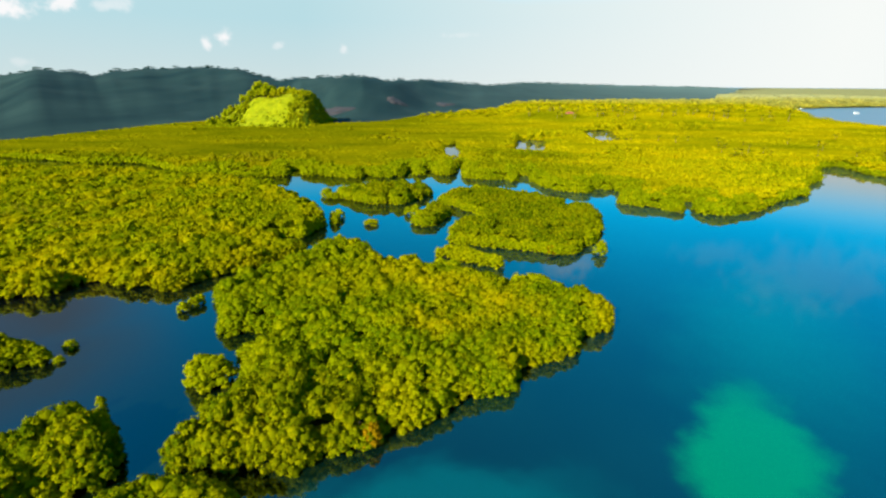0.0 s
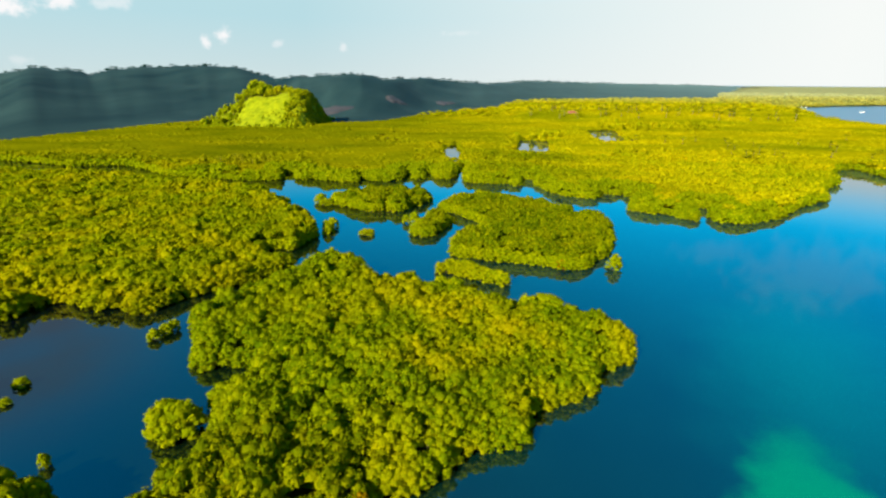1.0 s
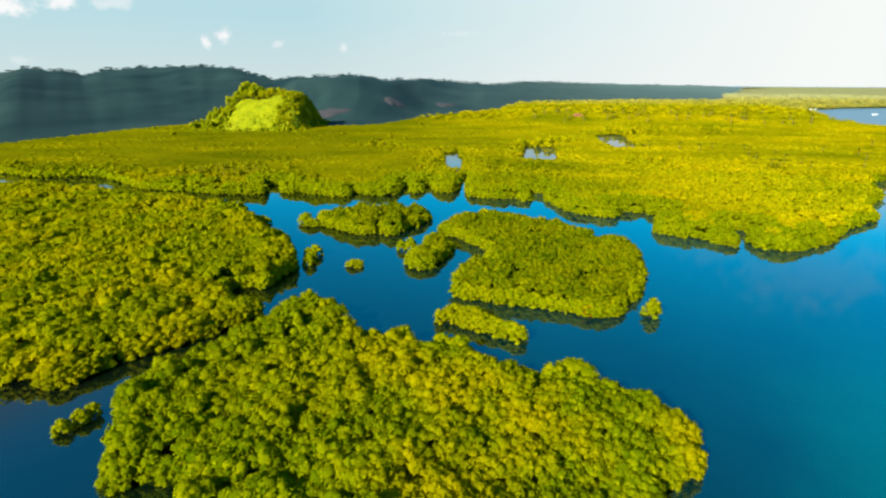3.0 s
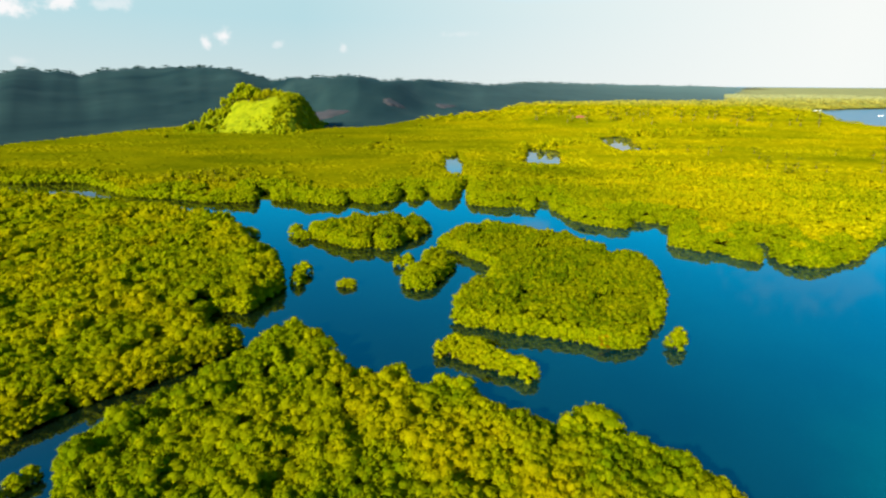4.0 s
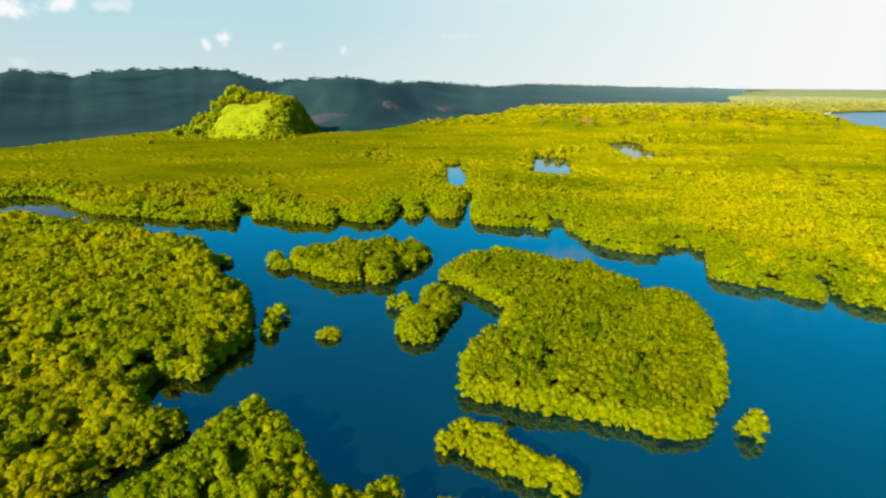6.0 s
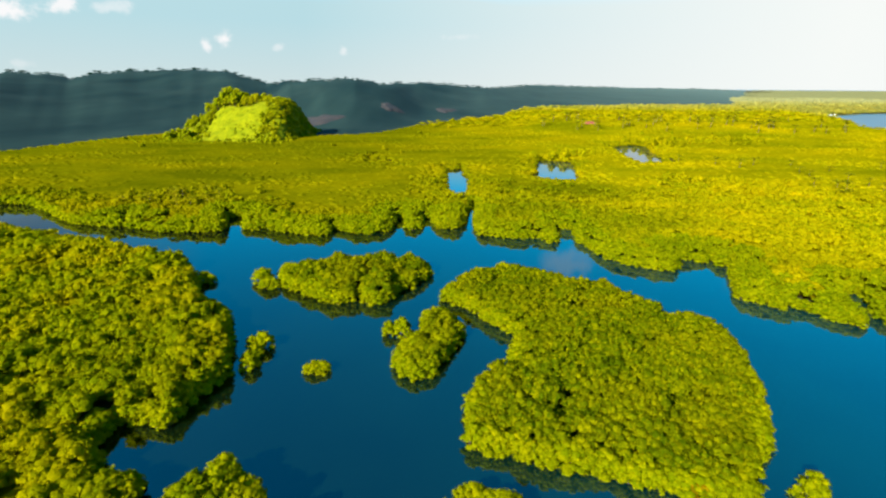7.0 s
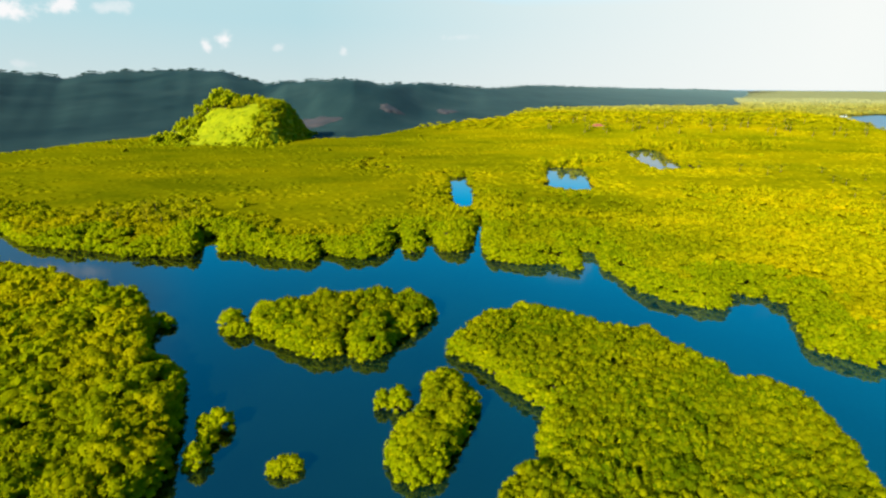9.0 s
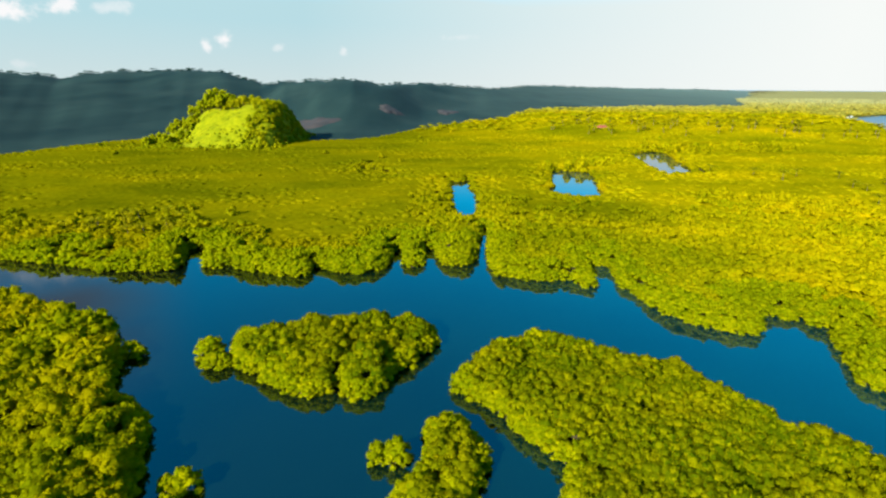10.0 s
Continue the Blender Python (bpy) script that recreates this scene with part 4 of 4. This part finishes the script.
TRUNK = trunk_mesh()
TREES = []
for tv, tf in CROWN_SHORE:
    tree = new("mangrove_tree")
    part_trunk = new("trunk", TRUNK)
    part_crown = new("crown", mesh_from("crown", tv, tf, leaf_edge))
    part_trunk.parent = part_crown.parent = tree
    tagged(part_trunk, "dark stem on stilt roots")
    tagged(tree, "round yellow-green mangrove tree standing at the water's edge", "tree", "mangrove trees at the shore")
    TREES.append(tree)
used = [False] * len(TREES)
tree_count = 0


def tree_at(x, y, size=1.0, tall=1.0, label=""):
    global tree_count
    k = tree_count % len(TREES)
    tree_count += 1
    m = Matrix.LocRotScale((x, y, 0.0), Euler((0, 0, rng.uniform(0, 6.28))), (size, size, tall))
    if used[k]:
        ob = copy_thing(TREES[k], m)
    else:
        used[k], ob = True, TREES[k]
        ob.matrix_basis = m
    if label:
        tagged(ob, label)
    return ob


def island(poly, name, label, singles=None, far=None, leaves=leaf_mangrove, where=None):
    """An island: its shore trees (single ones where singles says so), and the canopy inside."""
    edge, p = place_things(poly)
    if where:
        edge, p = edge[where(edge)], p[where(p)]
    alone = singles(edge) if singles else np.zeros(len(edge), bool)
    for x, y, k in edge[alone]:
        tree_at(x, y, k, (rng.uniform(0.5, 0.68) + 0.3 * k) * (1 + float(hump(x, y))))
    e = edge[~alone]
    far_e, far_p = (far(e), far(p)) if far else (np.zeros(len(e), bool), np.zeros(len(p), bool))
    sets = []
    soft = rng.random(len(p)) < 0.75 * smooth((14.0 - p[:, 0]) / 30.0)
    for q, shape in ((e[~far_e], CROWN_SHORE), (e[far_e], CROWN_BELT), (p[~far_p & ~soft], CROWN_TOP), (p[~far_p & soft], CROWN_SOFT), (p[far_p], CROWN_MID)):
        if len(q):
            size = q[:, 2] if q.shape[1] > 2 else rng.uniform(0.94, 1.42, len(q)) * np.where(q[:, 0] < -35 - 1.05 * q[:, 1], 2.0, np.where(q[:, 0] < -112, 1.35, 1.0))
            tall = (rng.uniform(0.5, 0.66, len(q)) + 0.3 * size) * (1 + hump(q[:, 0], q[:, 1])) if q.shape[1] > 2 else rng.uniform(0.92, 1.07, len(q)) * swell(q[:, 0], q[:, 1]) * shore_dome(shore_distance(poly, q), 0.66, 7.0, 1.08)
            tall = tall * np.where((q[:, 1] > 212) & (q[:, 0] < -60), 1.16, 1.0)      # lower growth along the channel
            sets.append(scatter(shape, q[:, 0], q[:, 1], np.zeros(len(q)), size, tall))
    # closed undergrowth below the crowns
    x0, y0 = np.min(poly, axis=0)
    x1, y1 = np.max(poly, axis=0)
    v, quads = grid_sheet(np.arange(max(x0, -240), x1, 2.4), np.arange(y0, y1, 2.4), lambda q: 1.9 * swell(q[:, 0], q[:, 1]) + 0.2 * wave(q[:, 0], q[:, 1], 1.9),
                          lambda q: (where(q) if where else True) & (shore_distance(poly, q) > 2.0) & np.all([np.hypot(q[:, 0] - gx, q[:, 1] - gy) > gr + 0.6 for gx, gy, gr in GAPS], axis=0))
    if len(quads):
        sets.append((v, np.concatenate([quads[:, [0, 1, 2]], quads[:, [0, 2, 3]]])))
    if sets:
        thicket(name, label, join(sets), leaves)


def southern_tip(q):
    return (q[:, 0] < -8.5) & (q[:, 1] < 65.0 - 0.12 * (q[:, 0] + 25.0))


island(ISLAND_NEAR, "mangrove_island", "large mangrove island with a lumpy closed canopy, golden green", leaves=leaf_gold, where=lambda q: ~southern_tip(q))
island(ISLAND_NEAR, "mangrove_island", "rounded dome of greener mangroves at the tip of the large island", where=southern_tip)
island(ISLAND_EAST, "mangrove_island", "broad mangrove island with a hooked arm, yellow green", lambda e: (e[:, 1] < 200))
island(ISLAND_WEST, "mangrove_island", "wide western mangrove island, golden green with darker gaps", lambda e: (e[:, 0] > -66) & (e[:, 1] > 140) & (e[:, 1] < 210),
       lambda e: (e[:, 0] < -70) | (e[:, 1] > 190), leaf_amber)
island(ISLET_FINGER, "mangrove_islet", "narrow finger-shaped mangrove islet", lambda e: e[:, 1] > 0)
island(ISLET_NORTH, "mangrove_islet", "small mangrove islet with a straight back shore", lambda e: e[:, 1] > 0)
island(ISLET_LONG, "mangrove_islet", "low elongated mangrove islet in open water", lambda e: e[:, 1] > 0)
island(ISLET_CORNER, "mangrove_islet", "rounded dark green mangrove islet in the lagoon")
island(ISLET_FRONT, "mangrove_islet", "low mangrove islet beside deep water")
island(ISLET_SIDE, "mangrove_islet", "small mangrove islet in the western lagoon")

for x, y, k, h in ((-31.0, 136.0, 1.35, 1.45), (-26.5, 133.0, 1.2, 1.3), (-14.2, 119.4, 1.2, 1.35), (-8.6, 119.8, 1.5, 1.45), (-1.0, 117.2, 1.3, 1.3),
                   (2.2, 116.0, 1.2, 1.2), (22.6, 109.6, 1.7, 0.95), (8.0, 206.0, 1.5, 1.4), (14.6, 208.6, 1.3, 1.5), (17.4, 207.8, 1.4, 1.35), (23.6, 204.0, 1.2, 1.5), (18.0, 107.0, 1.4, 1.35), (21.0, 106.0, 1.1, 1.1), (-35.5, 128.5, 1.1, 1.2)):
    tree_at(x, y, k, h, "taller round mangrove standing above the back shore of its island")

leaf_rust = foliage("rusty_mangrove_leaves", (0.17, 0.11, 0.0015), (0.25, 0.16, 0.0015), (0.33, 0.22, 0.002), (0.34, 0.13, 0.002), warm_amount=0.6, bump=0.9)
rust = new("mangrove_tree")
rust_trunk, rust_crown = new("trunk", TRUNK), new("crown", mesh_from("crown", *CROWN_SHORE[0], leaf_rust))
rust_trunk.parent = rust_crown.parent = rust
tagged(rust_trunk, "dark stem on stilt roots")
tagged(rust, "mangrove tree with rusty orange dying leaves", "tree", "mangrove trees at the shore")
rust.matrix_basis = Matrix.LocRotScale((-10.2, 54.2, 0.0), Euler((0, 0, 1.0)), (0.85, 0.85, 0.85))
for x, y, k, h in ((31.4, 134.8, 0.95, 0.85), (27.8, 150.2, 0.9, 1.32), (29.2, 151.6, 0.8, 1.3), (30.9, 198.0, 1.0, 1.3), (33.4, 199.0, 0.9, 1.25)):
    copy_thing(rust, Matrix.LocRotScale((x, y, 0.0), Euler((0, 0, x)), (k, k, h)))

# single bushes in the water: x, y, crown size, height
for x, y, s, h in ((46.0, 134.6, 1.25, 1.15), (-40.0, 68.6, 1.2, 1.3), (-37.6, 68.8, 1.15, 1.25), (-38.8, 67.2, 1.0, 1.0), (-56.8, 95.2, 0.62, 0.6), (-55.6, 97.4, 0.8, 0.75),
                   (-54.8, 99.0, 0.6, 0.7), (-26.0, 163.9, 1.0, 0.62), (-24.4, 164.3, 1.0, 0.6), (-13.6, 178.6, 1.05, 0.9), (-10.6, 178.6, 1.25, 1.1),
                   (-50.4, 207.4, 1.1, 1.0), (-48.0, 203.2, 0.9, 0.8), (-46.2, 203.6, 0.95, 0.75), (-44.6, 206.4, 0.7, 0.5), (-40.4, 172.8, 0.95, 0.8), (-38.4, 173.2, 1.05, 0.95), (-38.8, 169.4, 0.8, 0.7),
                   (-38.4, 165.4, 1.2, 1.0), (-66.4, 208.0, 1.3, 0.8), (-64.2, 206.8, 1.0, 0.6), (-70.2, 79.7, 0.5, 0.4), (-68.7, 74.7, 0.38, 0.3), (-52.8, 62.0, 0.4, 0.55)):
    tree_at(x, y, s, h, "single round mangrove bush standing in open water")


# low bushes standing out of the mainland shore
shore = thin(shore_points(COAST_WEST[8:] + COAST_EAST[:-10] + [(300, 420), (-120, 420)], inset=0.35), 7.0)
shore = shore[(shore[:, 1] < 300) & (shore[:, 0] > -120) & (shore[:, 0] < 170)]
for x, y, k in shore[rng.random(len(shore)) < 0.5]:
    tree_at(x, y, rng.uniform(0.6, 0.95), rng.uniform(0.45, 0.75), "low rounded mangrove bush at the foot of the shore")


# ---- knoll with its trees, bare slope, houses, palms, boats, clouds ----
def knoll_height(x, y):
    """A hill that climbs from the west, with a higher wooded back and a steep east side."""
    front = np.interp(x, [-262, -232, -218, -206, -189, -170, -155, -149, -142, -137, -133], [0, 1, 3, 10, 22, 31, 34, 33, 25, 8, 0])
    back = np.interp(x, [-275, -245, -222, -204, -188, -170, -155, -148, -141, -136, -132], [0, 6, 18, 32, 31, 31, 33, 32, 24, 8, 0])
    lean = smooth((y - 528.0) / 32.0)
    rise = smooth((y - 496.0) / 50.0) * smooth((622.0 - y) / 50.0)
    lumps = 1 + 0.05 * wave(x, y, 9.0, 0.7) + 0.035 * wave(x, y, 3.9, 1.9)
    return (front * (1 - lean) + back * lean) * rise ** 0.8 * lumps


def knoll():
    v, quads = grid_sheet(np.arange(-278, -129, 1.8), np.arange(494, 624, 1.8), lambda q: knoll_height(q[:, 0], q[:, 1]) + 0.05)
    ob = new("knoll", mesh_from("knoll", v, quads, grass))
    tagged(ob, "bright green grassy knoll rising from the mangrove plain", "hill")


knoll()


def draped(x, y, rx, ry):
    """A clearing that lies on the hillside, with a ragged rim."""
    a = np.linspace(0, 2 * math.pi, 33)[:-1]
    rim = 1 + 0.22 * np.sin(3 * a + 1) + 0.15 * np.sin(7 * a)
    pts = np.concatenate([[[x, y]]] + [np.stack([x + np.cos(a) * rx * rim * k, y + np.sin(a) * ry * rim * k], 1) for k in (0.25, 0.5, 0.75, 1.0)])
    z, _ = hill_height(pts)
    z = z + 2.6
    z[-32:] -= 2.0
    tris = [[0, 1 + i, 1 + (i + 1) % 32] for i in range(32)]
    for k in range(3):
        for i in range(32):
            p, q = 1 + 32 * k + i, 1 + 32 * k + (i + 1) % 32
            tris += [[p, p + 32, q + 32], [p, q + 32, q]]
    ob = new("bare_slope", mesh_from("bare_slope", np.column_stack([pts, z]), np.array(tris), bare_earth))
    return tagged(ob, "reddish-brown clearing on the dark forested hillside", "clearing", "clearings on the hills")


for spot in ((2.0, 985.0, 17.0, 34.0), (-76.0, 815.0, 15.0, 26.0), (-160.0, 690.0, 30.0, 46.0)):
    draped(*spot)


def tall_trunk():
    bm = bmesh.new()
    rings = []
    for z, r, dx in ((-1.0, 0.34, 0), (1.5, 0.27, 0.05), (4.0, 0.2, 0.2), (6.5, 0.1, 0.15)):
        rings.append([bm.verts.new((dx + r * math.cos(a), r * math.sin(a), z)) for a in (0, 1.047, 2.094, 3.142, 4.189, 5.236)])
    for lo, hi in zip(rings, rings[1:]):
        for i in range(6):
            bm.faces.new((lo[i], lo[(i + 1) % 6], hi[(i + 1) % 6], hi[i]))
    me = bpy.data.meshes.new("trunk")
    bm.to_mesh(me)
    bm.free()
    me.materials.append(bark)
    return me


TALL_TRUNK = tall_trunk()
TALL, TALL_SHAPES = [], [crown(ICO1, 16, 2.6, 3.4, 8.2, 1.15, 60, 0.8) for _ in range(5)]
for i in range(5):
    tree = new("hill_tree")
    part_trunk = new("trunk", TALL_TRUNK)
    part_crown = new("crown", mesh_from("crown", *TALL_SHAPES[i], leaf_tall))
    part_trunk.parent = part_crown.parent = tree
    tagged(tree, "leafy green tree with a rounded crown on the grassy knoll", "tree", "trees on the knoll")
    TALL.append(tree)
tall_spots = []
for i in range(120):          # wood on the back, highest over the western shoulder
    u = rng.random()
    tall_spots.append((-248 + 84 * u + rng.normal(0, 2.5), 552 + 34 * rng.random(), 0.65 + 0.75 * math.exp(-((u - 0.5) / 0.22) ** 2) * rng.random() + 0.2 * rng.random()))
for i in range(60):          # down the western slope
    u = rng.random()
    tall_spots.append((-248 + 40 * u, 526 + 20 * u + rng.uniform(-6, 10), rng.uniform(0.5, 1.0)))
for i in range(12):          # the tallest, on the western shoulder
    tall_spots.append((rng.uniform(-209, -192), rng.uniform(556, 576), rng.uniform(1.0, 1.45)))
for i in range(26):          # crest
    tall_spots.append((rng.uniform(-185, -142), rng.uniform(548, 562), rng.uniform(0.3, 0.7)))
SCRUB_SHAPES = [crown(ICO1, 8, 2.4, 3.4, 7.4, 1.4, 26, 0.9, -0.15) for _ in range(6)]
scrub = [(-158 + 27 * rng.random() + rng.normal(0, 1.2), rng.uniform(500, 612), rng.uniform(0.35, 0.85)) for _ in range(420)]          # east side
scrub += [(-186 + 40 * rng.random() + rng.normal(0, 4), 503 + 16 * rng.random(), rng.uniform(0.16, 0.42)) for _ in range(34)]         # low on the grass
scrub += [(rng.uniform(-262, -128), rng.uniform(492, 504), rng.uniform(0.28, 0.7)) for _ in range(110)]                                # round its foot
scrub += [(-225 - 70 * rng.random() ** 1.3, rng.uniform(494, 522), rng.uniform(0.35, 0.75)) for _ in range(80)]                       # edge of the plain
scrub += [(rng.uniform(-232, -203), rng.uniform(500, 530), rng.uniform(0.3, 0.7)) for _ in range(60)]                                 # western foot
scrub = np.array(scrub)
scrub_z = knoll_height(scrub[:, 0], scrub[:, 1]) - 2.6 * scrub[:, 2]
bushes = new("knoll_scrub", mesh_from("knoll_scrub", *scatter(SCRUB_SHAPES, scrub[:, 0], scrub[:, 1], scrub_z, scrub[:, 2], scrub[:, 2]), leaf_tall))
tagged(bushes, "thick green scrub on the knoll's steep side and along its foot", "scrub", kind="stuff")
n_tuft = 420
tx, ty = rng.uniform(-222, -130, n_tuft), rng.uniform(499, 560, n_tuft)
ts = rng.uniform(0.25, 0.7, n_tuft)
tufts = new("grass_tufts", mesh_from("grass_tufts", *scatter(CROWN_FAR, tx, ty, knoll_height(tx, ty) - 0.9 * ts, ts * 1.3, ts * 0.5), grass))
tagged(tufts, "rough grass and low scrub covering the knoll", "grass", kind="stuff")
for i, (x, y, k) in enumerate(tall_spots):
    z = float(knoll_height(np.array([x]), np.array([y]))[0])
    m = Matrix.LocRotScale((x, y, z - 1.6 * k), Euler((0, 0, rng.uniform(0, 6.28))), (k, k, k * rng.uniform(0.9, 1.25)))
    if i < len(TALL):
        TALL[i].matrix_basis = m
    else:
        copy_thing(TALL[i % len(TALL)], m)


def palm_leaves(fronds=11):
    vs, fs = [], []
    for i in range(fronds):
        a = i * 2.399 + rng.uniform(-0.2, 0.2)
        c, s = math.cos(a), math.sin(a)
        lift = rng.uniform(0.3, 1.3)
        spine = [(0.0, 0.0), (0.9, lift * 0.8), (1.9, lift * 0.9), (2.8, lift * 0.3)]
        for (r0, z0), (r1, z1), w0, w1 in zip(spine, spine[1:], (0.1, 0.38, 0.3), (0.38, 0.3, 0.03)):
            k = len(vs)
            for r, z, w in ((r0, z0, w0), (r1, z1, w1)):
                vs += [(c * r - s * w, s * r + c * w, 4.4 + z - 0.12), (c * r, s * r, 4.4 + z), (c * r + s * w, s * r - c * w, 4.4 + z - 0.12)]
            for q in (0, 1):
                fs += [[k + q, k + q + 1, k + q + 4], [k + q, k + q + 4, k + q + 3]]
    return np.array(vs), np.array(fs)


PALMS = []
for i in range(4):
    palm = new("palm")
    part_trunk = new("trunk", TALL_TRUNK)
    part_trunk.scale = (0.45, 0.45, 0.72)
    part_fronds = new("fronds", mesh_from("fronds", *palm_leaves(), leaf_palm))
    part_trunk.parent = part_fronds.parent = palm
    tagged(palm, "golden-green palm with drooping fronds above the mangroves", "palm", "palms among the mangroves")
    PALMS.append(palm)
palm_spots = [(-113 + rng.normal(0, 11), 293 + rng.normal(0, 7), 1.0) for _ in range(16)]
palm_spots += [(-138 + rng.normal(0, 9), 157 + rng.normal(0, 6), 0.95) for _ in range(12)]
palm_spots += [(rng.uniform(150, 330), rng.uniform(300, 420), 1.15) for _ in range(26)]
palm_spots += [(rng.uniform(100, 420), rng.uniform(590, 680), 1.9) for _ in range(46)]
for i, (x, y, k) in enumerate(palm_spots):
    z = float(far_rise(np.array([[x, y]]))[0])
    m = Matrix.LocRotScale((x, y, z), Euler((0, 0, rng.uniform(0, 6.28))), (k, k, k * rng.uniform(0.9, 1.25)))
    if i < len(PALMS):
        PALMS[i].matrix_basis = m
    else:
        copy_thing(PALMS[i % len(PALMS)], m)


def box(bm, x0, x1, y0, y1, z0, z1):
    v = [bm.verts.new(c) for c in ((x0, y0, z0), (x1, y0, z0), (x1, y1, z0), (x0, y1, z0), (x0, y0, z1), (x1, y0, z1), (x1, y1, z1), (x0, y1, z1))]
    for f in ((3, 2, 1, 0), (4, 5, 6, 7), (0, 1, 5, 4), (1, 2, 6, 5), (2, 3, 7, 6), (3, 0, 4, 7)):
        bm.faces.new([v[i] for i in f])


def part(name, bm, mat, parent, label=""):
    me = bpy.data.meshes.new(name)
    bm.to_mesh(me)
    bm.free()
    me.materials.append(mat)
    ob = new(name, me)
    ob.parent = parent
    return tagged(ob, label)


def house(x, y, z, turn, k=1.0):
    ob = new("house")
    bm = bmesh.new()
    box(bm, -5, 5, -3.5, 3.5, -3, 3.2)
    part("wall", bm, wall_white, ob, "pale plastered walls")
    bm = bmesh.new()
    v = [bm.verts.new(c) for c in ((-5.8, -4.4, 2.9), (5.8, -4.4, 2.9), (5.8, 4.4, 2.9), (-5.8, 4.4, 2.9), (-3.4, 0, 5.8), (3.4, 0, 5.8),
                                   (-5.8, -4.4, 3.15), (5.8, -4.4, 3.15), (5.8, 4.4, 3.15), (-5.8, 4.4, 3.15))]
    for f in ((3, 2, 1, 0), (0, 1, 7, 6), (1, 2, 8, 7), (2, 3, 9, 8), (3, 0, 6, 9), (6, 7, 5, 4), (7, 8, 5), (8, 9, 4, 5), (9, 6, 4)):
        bm.faces.new([v[i] for i in f])
    part("roof", bm, roof_red, ob, "rust-red hipped roof")
    ob.matrix_basis = Matrix.LocRotScale((x, y, z), Euler((0, 0, turn)), (k, k, k))
    return tagged(ob, "small house with a rust-red roof among palms", "house")


house(157.0, 632.0, 7.0, 0.3, 0.9)
house(128.0, 640.0, 5.0, -0.2, 0.8)

boat_paint = plain("white_boat_paint", (0.75, 0.76, 0.78), (0.86, 0.86, 0.85), 3.0, rough=0.4)
boat_wood = plain("boat_wood", (0.2, 0.13, 0.08), (0.3, 0.2, 0.12), 4.0)


def boat(x, y, turn, k=1.0):
    ob = new("boat")
    bm = bmesh.new()
    rings = []
    for t in np.linspace(-1, 1, 9):
        w = 0.9 * math.sqrt(max(0.0, 1 - abs(t) ** 2.4)) + 0.03
        lift = 0.5 * t * t
        rings.append([bm.verts.new((6 * t, w * u, v + lift)) for u, v in ((-1.0, 0.9), (-0.75, 0.1), (0, -0.3), (0.75, 0.1), (1.0, 0.9))])
    for lo, hi in zip(rings, rings[1:]):
        for i in range(4):
            bm.faces.new((lo[i], lo[i + 1], hi[i + 1], hi[i]))
        bm.faces.new((lo[4], lo[0], hi[0], hi[4]))
    part("hull", bm, boat_paint, ob)
    bm = bmesh.new()
    box(bm, -2.4, 2.0, -0.75, 0.75, 2.3, 2.42)
    part("canopy", bm, boat_paint, ob)
    for px in (-2.2, 1.8):
        for py in (-0.65, 0.65):
            bm = bmesh.new()
            box(bm, px - 0.05, px + 0.05, py - 0.05, py + 0.05, 0.9, 2.3)
            part("post", bm, boat_wood, ob)
    for side in (-1, 1):
        bm = bmesh.new()
        box(bm, -4, 4, side * 2.9 - 0.09, side * 2.9 + 0.09, -0.05, 0.13)
        part("outrigger", bm, boat_wood, ob, "bamboo float")
    for px in (-2.0, 2.0):
        bm = bmesh.new()
        box(bm, px - 0.06, px + 0.06, -2.9, 2.9, 0.85, 0.95)
        part("spar", bm, boat_wood, ob)
    ob.matrix_basis = Matrix.LocRotScale((x, y, 0.0), Euler((0, 0, turn)), (k, k, k))
    return tagged(ob, "white outrigger boat with a flat canopy on the sea", "boat", "boats off the far shore")


boat(716.0, 1018.0, 0.4, 1.2)
boat(690.0, 992.0, -0.3, 1.1)
boat(690.0, 850.0, 0.1, 0.9)
